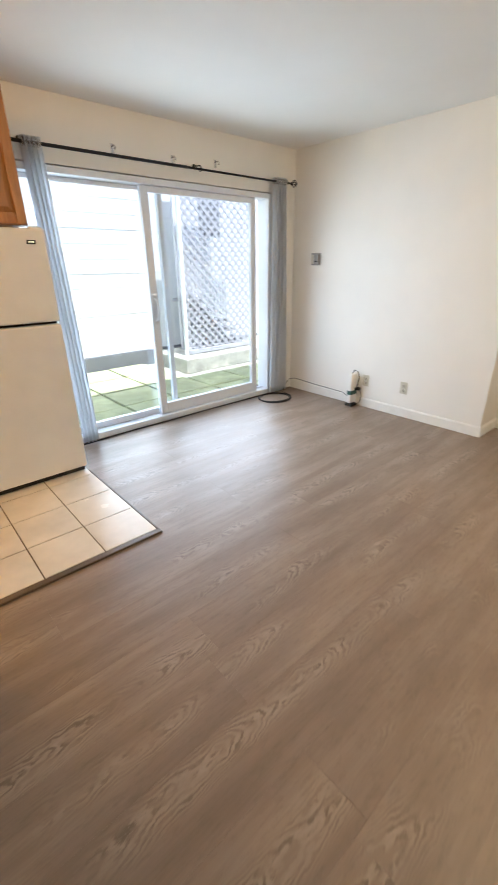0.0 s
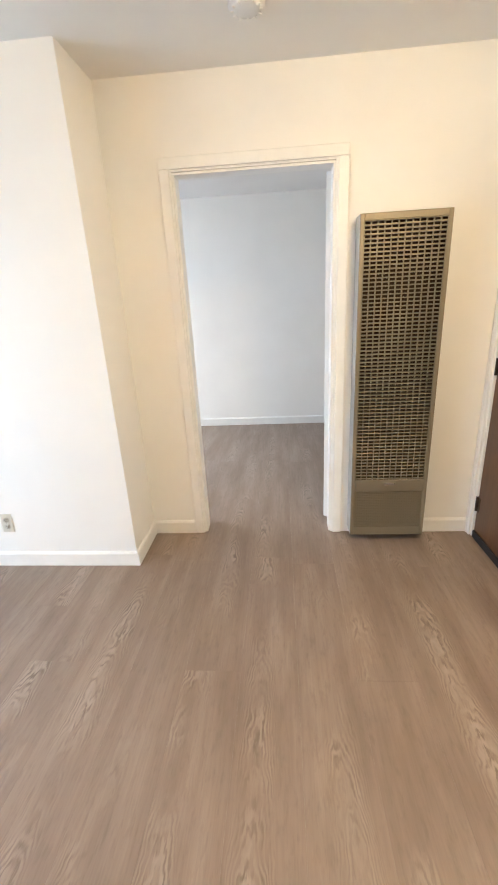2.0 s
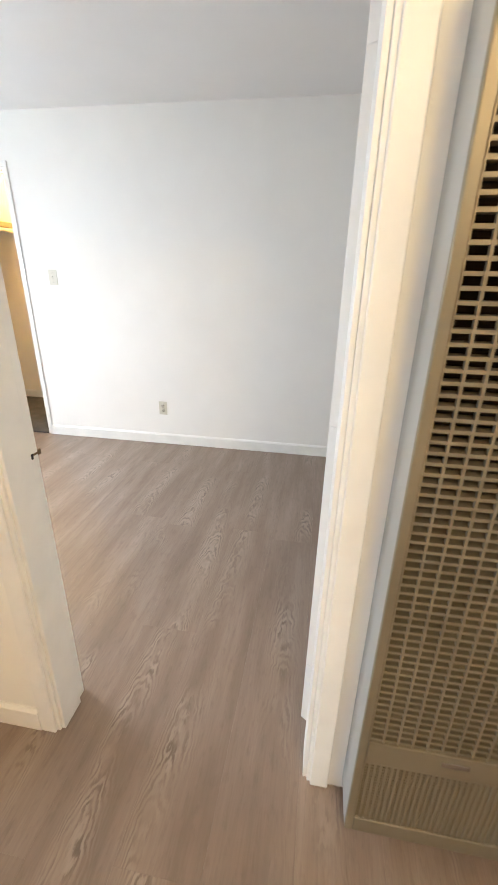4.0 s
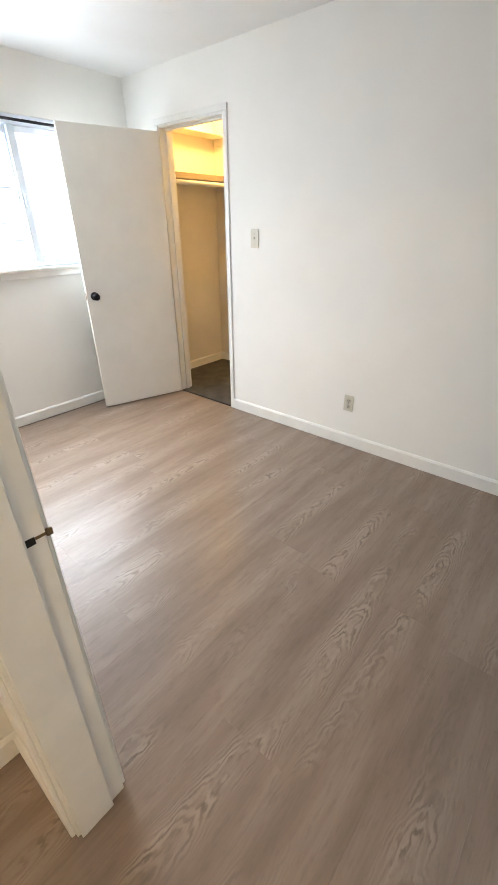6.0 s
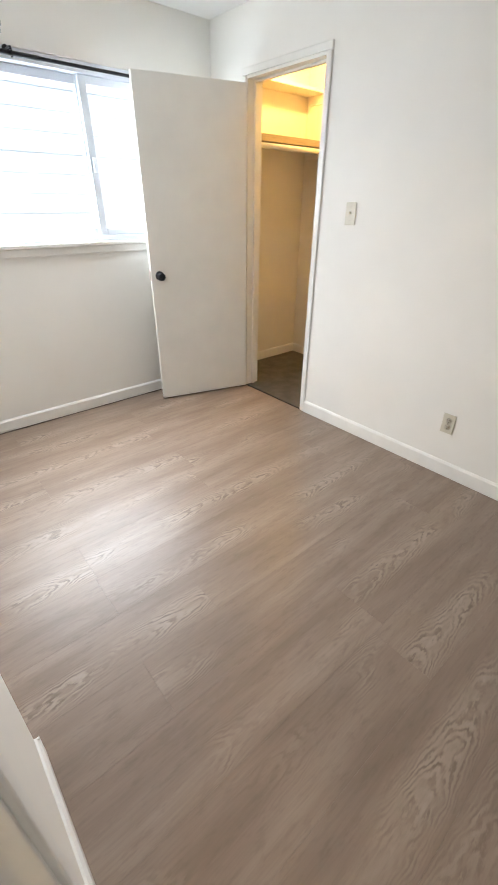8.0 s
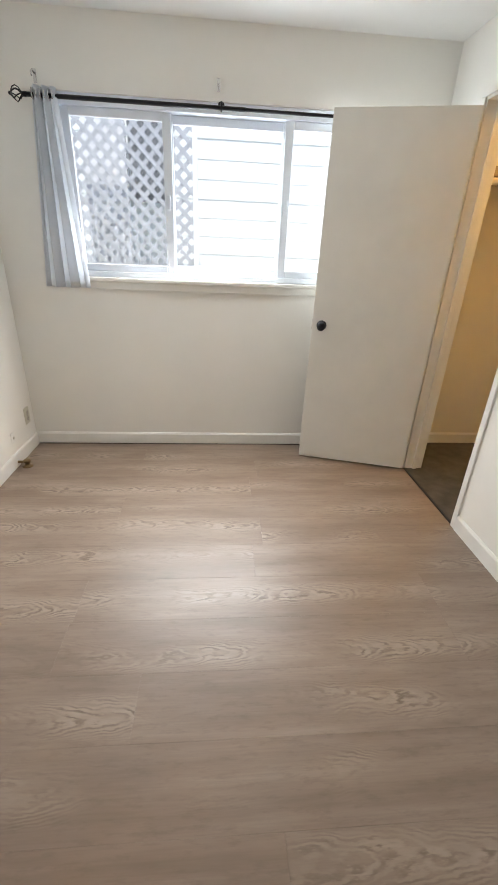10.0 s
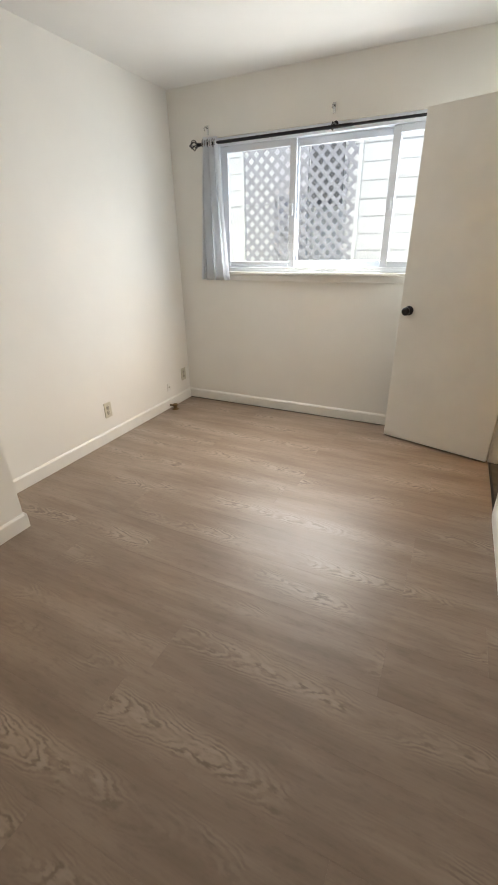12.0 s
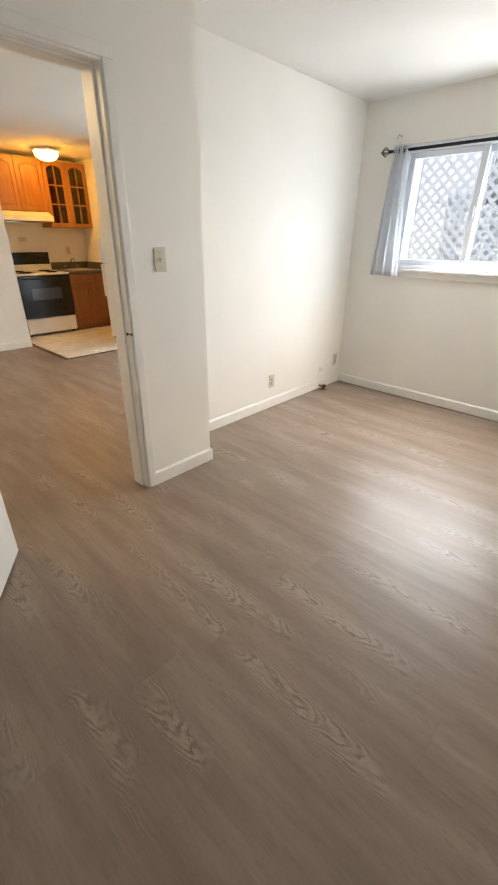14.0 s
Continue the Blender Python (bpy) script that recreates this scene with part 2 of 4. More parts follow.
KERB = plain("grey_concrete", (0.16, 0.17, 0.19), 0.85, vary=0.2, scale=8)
SHELFWOOD = oak("closet_shelf_wood", (0.30, 0.23, 0.15), (0.40, 0.31, 0.21), 0.6, (1.5, 20.0, 20.0))
LAMPGLASS = glowing("lamp_glass", (1.0, 0.47, 0.045), 34.0)
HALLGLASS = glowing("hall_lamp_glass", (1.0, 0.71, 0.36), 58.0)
BULB = glowing("closet_bulb", (1.0, 0.57, 0.15), 400.0)


# ---- mesh tools ----
ORG = {}


def box(bm, x0, x1, y0, y1, z0, z1, bev=0.0):
    c = [bm.verts.new(p) for p in ((x0, y0, z0), (x1, y0, z0), (x1, y1, z0), (x0, y1, z0), (x0, y0, z1), (x1, y0, z1), (x1, y1, z1), (x0, y1, z1))]
    fs = [bm.faces.new([c[i] for i in q]) for q in ((0, 3, 2, 1), (4, 5, 6, 7), (0, 1, 5, 4), (1, 2, 6, 5), (2, 3, 7, 6), (3, 0, 4, 7))]
    if bev:
        es = list({e for f in fs for e in f.edges})
        bmesh.ops.bevel(bm, geom=es, offset=bev, segments=2, affect="EDGES", profile=0.5)


def boxed(*a, bev=0.0):
    bm = bmesh.new()
    box(bm, *a, bev=bev)
    return bm


def tube(bm, pts, r, seg=10, caps=True, r2=None):
    """A round bar along pts, tapering from r to r2."""
    pts = [Vector(p) for p in pts]
    rings, up = [], None
    for i, p in enumerate(pts):
        d = (pts[min(i + 1, len(pts) - 1)] - pts[max(i - 1, 0)]).normalized()
        if up is None:
            up = d.orthogonal().normalized()
        up = (up - d * up.dot(d)).normalized()
        side = d.cross(up)
        k = r if r2 is None else r + (r2 - r) * i / (len(pts) - 1)
        rings.append([bm.verts.new(p + k * (math.cos(a) * up + math.sin(a) * side)) for a in (2 * math.pi * j / seg for j in range(seg))])
    for a, b in zip(rings, rings[1:]):
        for j in range(seg):
            bm.faces.new((a[j], a[(j + 1) % seg], b[(j + 1) % seg], b[j])).smooth = True
    if caps:
        bm.faces.new(rings[0][::-1])
        bm.faces.new(rings[-1])


def lathe(bm, prof, centre, axis="Z", seg=24):
    """Turns rows of (radius, height) round an axis through centre."""
    m = {"Z": Matrix(), "X": Matrix.Rotation(radians(90), 4, "Y"), "-X": Matrix.Rotation(radians(-90), 4, "Y"),
         "Y": Matrix.Rotation(radians(-90), 4, "X"), "-Y": Matrix.Rotation(radians(90), 4, "X")}[axis]
    m = Matrix.Translation(centre) @ m
    rings = []
    for r, h in prof:
        if r < 1e-6:
            rings.append([bm.verts.new(m @ Vector((0, 0, h)))])
        else:
            rings.append([bm.verts.new(m @ Vector((r * math.cos(2 * math.pi * j / seg), r * math.sin(2 * math.pi * j / seg), h))) for j in range(seg)])
    for a, b in zip(rings, rings[1:]):
        for j in range(seg):
            q = [a[j % len(a)], a[(j + 1) % len(a)], b[(j + 1) % len(b)], b[j % len(b)]]
            q = list(dict.fromkeys(q))
            if len(q) > 2:
                bm.faces.new(q).smooth = True


def part(name, bm, mat, parent=None, label="", local=False):
    """Links bm as one mesh object, under a thing or a part where one is given. bm is in world places unless local."""
    org = ORG.get(parent.name, Vector()) if parent else Vector()
    if not local:
        bmesh.ops.translate(bm, verts=bm.verts, vec=-org)
    me = bpy.data.meshes.new(name)
    bmesh.ops.recalc_face_normals(bm, faces=bm.faces)
    bm.to_mesh(me)
    bm.free()
    me.materials.append(mat)
    ob = new(name, me)
    if parent:
        ob.parent = parent
        ORG[ob.name] = org
    if label:
        ob["label"] = label
    return ob


def thing(name, loc, label, category, group="", kind="", rz=0.0):
    e = new(name)
    e.empty_display_size = 0.1
    e.matrix_world = pose(*loc, 0, 0, rz)
    ORG[e.name] = Vector(loc)
    return tagged(e, label, category, group, kind)


def structure(name, bm, mat, label, category):
    return tagged(part(name, bm, mat), label, category, kind="structure")


def pierced(bm, axis, f0, f1, a0, a1, z0, z1, holes=()):
    """A slab of wall along x or y from a0 to a1, between f0 and f1, with holes (a0, a1, z0, z1) right through it."""
    us = sorted({a0, a1, *(v for h in holes for v in h[:2])})
    zs = sorted({z0, z1, *(v for h in holes for v in h[2:])})

    def solid(i, j):
        if not (0 <= i < len(us) - 1 and 0 <= j < len(zs) - 1):
            return False
        u, z = (us[i] + us[i + 1]) / 2, (zs[j] + zs[j + 1]) / 2
        return not any(h[0] < u < h[1] and h[2] < z < h[3] for h in holes)

    def quad(*ps):
        bm.faces.new([bm.verts.new((p[0], p[1], p[2]) if axis == "x" else (p[1], p[0], p[2])) for p in ps])

    for i in range(len(us) - 1):
        for j in range(len(zs) - 1):
            if not solid(i, j):
                continue
            a, b, c, d = us[i], us[i + 1], zs[j], zs[j + 1]
            for f in (f0, f1):
                quad((a, f, c), (b, f, c), (b, f, d), (a, f, d))
            for di, u in ((-1, a), (1, b)):
                if not solid(i + di, j):
                    quad((u, f0, c), (u, f1, c), (u, f1, d), (u, f0, d))
            for dj, z in ((-1, c), (1, d)):
                if not solid(i, j + dj):
                    quad((a, f0, z), (b, f0, z), (b, f1, z), (a, f1, z))
    bmesh.ops.remove_doubles(bm, verts=bm.verts, dist=1e-5)


def skirting(name, runs, h=0.09, t=0.013):
    """Baseboard lengths: (axis, face, out, a0, a1), out being the way from the wall into the room."""
    for axis, f, out, a0, a1 in runs:
        bm = bmesh.new()
        low = 0.007 if (axis, f) == ("x", 0.15) else 0.001  # the window wall's board stands clear of the floor
        p = [(0, low), (t, low), (t, h - 0.012), (t * 0.45, h), (0, h)]
        rings = []
        for a in (a0, a1):
            rings.append([bm.verts.new((a, f + out * d, z) if axis == "x" else (f + out * d, a, z)) for d, z in p])
        for k in range(5):
            bm.faces.new((rings[0][k], rings[0][(k + 1) % 5], rings[1][(k + 1) % 5], rings[1][k]))
        bm.faces.new(rings[0])
        bm.faces.new(rings[1])
        structure(name, bm, TRIM, "white painted wooden baseboard along the foot of the wall", "baseboard")


# ---- the shell ----
bm = bmesh.new()
pierced(bm, "x", 0.0, 0.16, -5.05, -0.001, 0.0, H, [(-2.80, -0.34, 0.0, 2.02)])
structure("wall_living_north", bm, WALL, "warm white painted wall round the sliding glass door", "wall")
bm = bmesh.new()
pierced(bm, "x", 0.15, 0.31, -0.0, 2.88, 0.0, H, [(0.53, 2.46, 1.16, 2.085)])
structure("wall_bedroom_north", bm, WALL, "warm white painted wall with a wide bedroom window", "wall")
bm = bmesh.new()
box(bm, 0.0, 0.125, -2.03, 0.149, 0.0, H)
structure("wall_partition", bm, WALL, "white painted wall between living room and bedroom", "wall")
bm = bmesh.new()
box(bm, 0.0, 0.485, -2.21, -2.03, 0.0, H)
structure("wall_return", bm, WALL, "short white return of the wall beside the bedroom doorway", "wall")
bm = bmesh.new()
pierced(bm, "y", 0.345, 0.485, -4.4, -2.21, 0.0, H, [(-3.367, -2.526, 0.0, 2.045)])
structure("wall_doorway", bm, WALL, "cream painted wall with the bedroom doorway in it", "wall")
bm = bmesh.new()
pierced(bm, "x", -4.3, -4.18, -5.05, 0.344, 0.0, H, [(-0.66, 0.30, 0.0, 2.06)])
structure("wall_living_south", bm, WALL, "cream painted wall with the brown entry door", "wall")
bm = bmesh.new()
box(bm, 0.486, 3.9, -4.4, -4.28, 0.0, H)
structure("wall_bedroom_south", bm, WALL, "plain white painted bedroom wall", "wall")
bm = bmesh.new()
pierced(bm, "y", 2.757, 2.88, -4.279, 0.149, 0.0, H, [(-0.908, -0.225, 0.0, 2.09)])
structure("wall_bedroom_east", bm, WALL, "white painted bedroom wall with the closet doorway", "wall")
bm = bmesh.new()
box(bm, -5.05, -4.9, -4.179, -0.001, 0.0, H)
structure("wall_living_west", bm, WALL, "cream painted wall behind the stove", "wall")
bm = bmesh.new()
box(bm, -4.899, -3.73, -2.1, -1.6, 0.0, H)
structure("wall_kitchen_stub", bm, WALL, "white painted wall stub beside the kitchen", "wall")
bm = bmesh.new()
box(bm, 3.78, 3.9, -1.9, 0.189, 0.0, H)
box(bm, 2.881, 3.779, -1.9, -1.8, 0.0, H)
structure("wall_closet", bm, CLOSETPAINT, "cream painted closet walls", "wall")
bm = bmesh.new()
box(bm, 2.881, 3.9, 0.19, 0.31, 0.0, H - 0.001)
structure("wall_closet_north", bm, CLOSETPAINT, "cream painted side wall inside the closet", "wall")
bm = bmesh.new()
box(bm, -5.05, 3.9, -4.4, 0.0, H, H + 0.12)
box(bm, -0.0, 3.9, 0.0, 0.31, H, H + 0.12)
box(bm, -5.05, 0.0, 0.0, 0.16, H, H + 0.12)
structure("ceiling", bm, CEIL, "white textured plaster ceiling", "ceiling")
bm = bmesh.new()
box(bm, -5.2, 4.0, -4.6, 0.42, H + 0.13, H + 0.24)
structure("roof", bm, KERB, "flat grey roof slab with a short eave", "roof")
# added block, out of view: shuts outside light from the entry door's gaps
structure("entry_backing", boxed(-0.95, 0.6, -4.5, -4.31, -0.1, 2.35), KERB, "unseen dark block closing the opening behind the entry door", "wall")
floor = structure("floor", boxed(-5.05, 2.757, -4.4, 0.36, -0.12, -0.009), SUBFLOOR, "grey-brown wood-look vinyl plank floor", "floor")
structure("closet_floor", boxed(2.758, 3.779, -1.8, 0.19, -0.12, 0.006), CARPET, "worn dark grey-brown closet carpet", "floor")

skirting("baseboard", [
    ("y", 0.0, -1, -2.21, -0.03), ("x", -2.21, -1, -0.013, 0.345), ("y", 0.345, -1, -2.483, -2.223), ("y", 0.345, -1, -4.18, -3.875),
    ("x", -4.18, 1, -4.9, -0.70), ("x", 0.15, -1, 0.125, 2.757), ("y", 0.125, 1, -2.03, 0.137), ("x", -2.03, 1, 0.138, 0.498), ("y", 0.485, 1, -2.487, -2.03),
    ("y", 2.757, -1, -4.28, -0.937), ("y", 2.757, -1, -0.175, 0.137), ("x", -4.28, 1, 0.485, 2.744), ("y", 0.485, 1, -4.267, -3.407),
    ("y", -3.73, 1, -2.1, -1.6), ("x", 0.19, -1, 2.881, 3.779), ("y", 3.78, -1, -1.8, 0.177), ("x", 0.0, -1, -0.33, -0.0)])


def casing(name, axis, face, out, a0, a1, top, w, t, label, mat=TRIM, banded=True):
    """Flat moulding round three sides of an opening, on one face of its wall: two uprights and a head with an eased edge."""
    e = thing(name, (a0, face, 0) if axis == "x" else (face, a0, 0), label, "door casing", kind="structure")
    f0, f1 = sorted((face, face + out * t))
    for nm, u0, u1, z0, z1 in (("casing_upright", a0 - w, a0, 0.001, top), ("casing_upright", a1, a1 + w, 0.001, top), ("casing_head", a0 - w, a1 + w, top, top + w)):
        bm = bmesh.new()
        if axis == "x":
            box(bm, u0, u1, f0, f1, z0, z1, bev=0.004)
        else:
            box(bm, f0, f1, u0, u1, z0, z1, bev=0.004)
        if not banded:
            part(nm, bm, mat, e)
            continue
        # a raised outer band
        k = 0.018
        band = {0: (a0 - w - 0.001, a0 - w + k, 0.001, top + w), 1: (a1 + w - k, a1 + w + 0.001, 0.001, top + w)}
        g0, g1 = sorted((face, face + out * (t + 0.0035)))
        if nm == "casing_head":
            q = (a0 - w + k, a1 + w - k, top + w - k, top + w + 0.001)
        else:
            q = band[0] if u1 == a0 else band[1]
        if axis == "x":
            box(bm, q[0], q[1], g0, g1, q[2], q[3], bev=0.003)
        else:
            box(bm, g0, g1, q[0], q[1], q[2], q[3], bev=0.003)
        part(nm, bm, mat, e)
    return e


def lining(name, axis, f0, f1, a0, a1, top, label, stop=None, mat=TRIM):
    """The jamb boards inside an opening, with a door stop."""
    e = thing(name, ((a0 + a1) / 2, f0, 0) if axis == "x" else (f0, (a0 + a1) / 2, 0), label, "door frame", kind="structure")
    t = 0.02
    for nm, u0, u1, z0, z1 in (("jamb", a0, a0 + t, 0.001, top), ("jamb", a1 - t, a1, 0.001, top), ("head_jamb", a0 + t, a1 - t, top - t, top)):
        part(nm, boxed(u0, u1, f0, f1, z0, z1, bev=0.002) if axis == "x" else boxed(f0, f1, u0, u1, z0, z1, bev=0.002), mat, e)
    if stop:
        s0, s1 = stop
        for u0, u1, z0, z1 in ((a0 + t, a0 + t + 0.012, 0.001, top - t - 0.012), (a1 - t - 0.012, a1 - t, 0.001, top - t - 0.012), (a0 + t, a1 - t, top - t - 0.012, top - t)):
            part("door_stop", boxed(u0, u1, s0, s1, z0, z1, bev=0.002) if axis == "x" else boxed(s0, s1, u0, u1, z0, z1, bev=0.002), mat, e)
    return e


casing("trim_bedroom_door_living_side", "y", 0.345, -1, -3.357, -2.536, 2.035, 0.052, 0.013, "cream painted flat casing round the bedroom doorway", banded=False)
casing("trim_bedroom_door_inner_side", "y", 0.485, 1, -3.357, -2.536, 2.035, 0.048, 0.013, "white painted flat casing inside the bedroom doorway", banded=False)
frame_1 = lining("door_frame_bedroom", "y", 0.343, 0.487, -3.367, -2.526, 2.045, "white painted bedroom door frame with a dark latch slit and metal lip", (0.352, 0.445))
# latch hole and slit: flat dark strips, their shade put into the colour
bm = boxed(0.4500, 0.4665, -2.5468, -2.5452, 0.928, 0.944)
part("strike_hole", bm, SLOT, frame_1, "dark latch hole")
bm = boxed(0.467, 0.4865, -2.5472, -2.5452, 0.936, 0.942)
part("strike_slit", bm, BRASS, frame_1, "thin brown strip for the dark latch slit")
bm = boxed(0.487, 0.4998, -2.5472, -2.5410, 0.930, 0.946, bev=0.002)
part("strike_lip", bm, BRASS, frame_1, "bent brown metal lip")
casing("trim_closet_door", "y", 2.757, -1, -0.898, -0.235, 2.085, 0.038, 0.012, "white painted flat casing round the closet doorway", banded=False)
lining("door_frame_closet", "y", 2.755, 2.882, -0.908, -0.225, 2.09, "cream painted closet door frame", (2.81, 2.84))
casing("trim_entry_door", "x", -4.18, 1, -0.65, 0.293, 2.05, 0.045, 0.014, "white painted casing round the entry door")
lining("door_frame_entry", "x", -4.302, -4.178, -0.66, 0.30, 2.06, "white painted entry door frame")


# ---- outside ----
structure("ground", boxed(-60, 60, 0.161, 60, -0.5, -0.10), GROUND, "pale gravelly earth of the narrow side yard", "ground")
structure("ground_around", boxed(-60, 60, -60, -4.7, -0.5, -0.12), GROUND, "bare ground round the building", "ground")

siding = thing("neighbour_wall", (-2.5, 2.75, -0.1), "tall neighbouring wall of white painted horizontal lap siding", "house wall")
part("wall", boxed(-9, 8, 2.78, 2.95, -0.1, 6.2), SIDING, siding)
part("foundation", boxed(-9, 8, 2.70, 2.779, -0.1, 0.14, bev=0.01), KERB, siding, "dark grey concrete foundation strip")
bm0 = bmesh.new()
box(bm0, -9, 8, -0.004, 0.016, 0.0, 0.192, bev=0.002)
for v in bm0.verts:
    if v.co.z < 0.1 and v.co.y < 0.0:
        v.co.y -= 0.005
first = None
for i in range(32):
    if first is None:
        first = part("siding_board", bm0, SIDING, siding, local=True)
        first.location = Vector((0, 2.755, 0.14)) - ORG[siding.name]
        mesh0 = first.data
    else:
        o = new("siding_board", mesh0)
        o.parent = siding
        o.location = Vector((0, 2.755 + 0.0008 * (i % 3), 0.14 + 0.19 * i)) - ORG[siding.name]


def lattice_panel(name, x0, x1, y, z0, z1, label):
    """Crossed diagonal laths in a square frame."""
    e = thing(name, ((x0 + x1) / 2, y, z0), label, "lattice")
    part("top_rail", boxed(x0, x1, y - 0.03, y + 0.03, z1 - 0.06, z1, bev=0.004), LATTICE, e)
    part("bottom_rail", boxed(x0, x1, y - 0.03, y + 0.03, z0, z0 + 0.06, bev=0.004), LATTICE, e)
    for x in (x0, x1):
        part("post", boxed(x - 0.022, x + 0.022, y - 0.03, y + 0.03, 0.111, z1 + 0.02, bev=0.004), SIDING, e)
    w, step, hw = x1 - x0, 0.128, 0.019
    h = z1 - z0
    for s, yy in ((-1, y - 0.003), (1, y + 0.003)):
        k = -h
        while k < w:
            # the lath u = k + s-run, clipped to the panel
            pts = []
            ua, ub = max(k, 0.0), min(k + h, w)
            if ub - ua > 0.05:
                za, zb = ua - k, ub - k
                pa, pb = (ua, za), (ub, zb)
                if s < 0:
                    pa, pb = (w - ua, za), (w - ub, zb)
                a = Vector((x0 + pa[0], yy, z0 + pa[1]))
                b = Vector((x0 + pb[0], yy, z0 + pb[1]))
                d = (b - a).normalized()
                side = Vector((-d.z, 0, d.x)) * hw
                deep = Vector((0, 0.0028, 0))
                bm = bmesh.new()
                vs = [bm.verts.new(p) for p in (a + side - deep, a - side - deep, b - side - deep, b + side - deep, a + side + deep, a - side + deep, b - side + deep, b + side + deep)]
                for q in ((0, 1, 2, 3), (7, 6, 5, 4), (0, 4, 5, 1), (1, 5, 6, 2), (2, 6, 7, 3), (3, 7, 4, 0)):
                    bm.faces.new([vs[i] for i in q])
                part("lath", bm, LATTICE, e)
            k += step
    return e


lattice_panel("lattice_screen", -0.15, 1.22, 2.0, 0.12, 2.95, "diagonal wooden lattice under the outside stairs, its shade put into the grey")
stairs = thing("outside_stairs", (0.5, 2.35, -0.1), "weathered grey wooden outside stairs behind the lattice", "stairs")
bm = bmesh.new()
vs = [(0.06, 0.98), (0.06, -0.1), (0.75, -0.1), (0.95, 0.12)]
for yy in (2.14, 2.18):
    bm.faces.new([bm.verts.new((x, yy, z)) for x, z in vs])
fa, fb = list(bm.faces)
for i in range(4):
    bm.faces.new((fa.verts[i], fa.verts[(i + 1) % 4], fb.verts[(i + 1) % 4], fb.verts[i]))
part("stringer", bm, STAIRWOOD, stairs)
for i in range(5):
    part("tread", boxed(0.07 + 0.22 * i, 0.33 + 0.22 * i, 2.182, 2.68, 0.86 - 0.17 * i, 0.895 - 0.17 * i, bev=0.004), STAIRWOOD, stairs)
part("skirt_panel", boxed(0.06, 0.50, 2.45, 2.49, 0.111, 2.9, bev=0.006), SKIRT, stairs, "pale grey painted skirt panel")
# added flat panel; its dark colour stands for the dark area behind the lattice
part("dark_panel", boxed(0.52, 0.92, 2.47, 2.50, 1.77, 2.9, bev=0.006), KERB, stairs, "plain dark panel added for the dark area behind the lattice")
structure("patio_step", boxed(-0.35, 3.6, 1.72, 2.69, -0.099, 0.11, bev=0.012), PAVER, "raised pale concrete slab below the lattice", "pavement")

paving = tagged(new("pavement"), "square mossy concrete pavers of the side yard", "pavement", kind="structure")
bm = bmesh.new()
box(bm, -0.29, 0.29, -0.29, 0.29, 0, 0.05, bev=0.008)
paver = part("paver", bm, MOSS, paving, local=True)
paver.location = (-3.9, 0.55, -0.11)
k = 0
for i in range(10):
    for j in range(4):
        k += 1
        if k == 1:
            continue
        x, y = -3.9 + 0.61 * i, 0.55 + 0.61 * j
        if x > -0.62 and y > 1.4:
            continue
        o = new("paver", paver.data)
        o.parent = paving
        o.matrix_basis = pose(x, y, -0.11 + random.uniform(-0.004, 0.004), random.uniform(-0.6, 0.6), random.uniform(-0.6, 0.6), random.uniform(-1, 1))


# ---- sliding glass door ----
def leaf(e, name, x0, x1, y0, y1, z0, z1, stile, rail_b, rail_t, label=""):
    """A framed pane: two stiles, two rails and its glass."""
    ym = (y0 + y1) / 2
    f = part(name, boxed(x0, x0 + stile, y0, y1, z0, z1, bev=0.004), VINYL, e, label)
    part("stile", boxed(x1 - stile, x1, y0, y1, z0, z1, bev=0.004), VINYL, f)
    part("rail", boxed(x0 + stile, x1 - stile, y0, y1, z0, z0 + rail_b, bev=0.004), VINYL, f)
    part("rail", boxed(x0 + stile, x1 - stile, y0, y1, z1 - rail_t, z1, bev=0.004), VINYL, f)
    g = part("pane", boxed(x0 + stile - 0.004, x1 - stile + 0.004, ym - 0.003, ym + 0.003, z0 + rail_b - 0.004, z1 - rail_t + 0.004), GLASS, f, "clear glass pane")
    g.visible_shadow = False
    return f


door_g = thing("door_sliding_glass", (-1.57, 0.05, 0), "white vinyl sliding glass patio door, slid a little open", "glass door", kind="structure")
part("frame_jamb", boxed(-2.795, -2.75, -0.012, 0.15, 0.001, 2.01, bev=0.004), VINYL, door_g)
part("frame_jamb", boxed(-0.39, -0.345, -0.012, 0.15, 0.001, 2.01, bev=0.004), VINYL, door_g)
part("frame_head", boxed(-2.75, -0.39, -0.012, 0.15, 1.965, 2.01, bev=0.004), VINYL, door_g)
part("frame_sill", boxed(-2.75, -0.39, -0.02, 0.15, 0.001, 0.055, bev=0.006), VINYL, door_g)
part("track", boxed(-2.75, -0.39, 0.0635, 0.0665, 0.056, 0.066), CHROME, door_g, "aluminium track")
leaf(door_g, "fixed_leaf", -2.749, -1.535, 0.085, 0.125, 0.057, 1.964, 0.045, 0.055, 0.03)
lf = leaf(door_g, "sliding_leaf", -1.765, -0.53, 0.02, 0.06, 0.059, 1.962, 0.07, 0.10, 0.045)
bm = bmesh.new()
tube(bm, [(-1.73, 0.02, 0.93), (-1.73, -0.02, 0.94), (-1.73, -0.035, 0.98), (-1.73, -0.035, 1.07), (-1.73, -0.02, 1.11), (-1.73, 0.02, 1.12)], 0.008)
box(bm, -1.75, -1.71, 0.012, 0.019, 0.90, 1.15, bev=0.003)
part("handle", bm, HANDLE, lf, "pale grey pull handle")


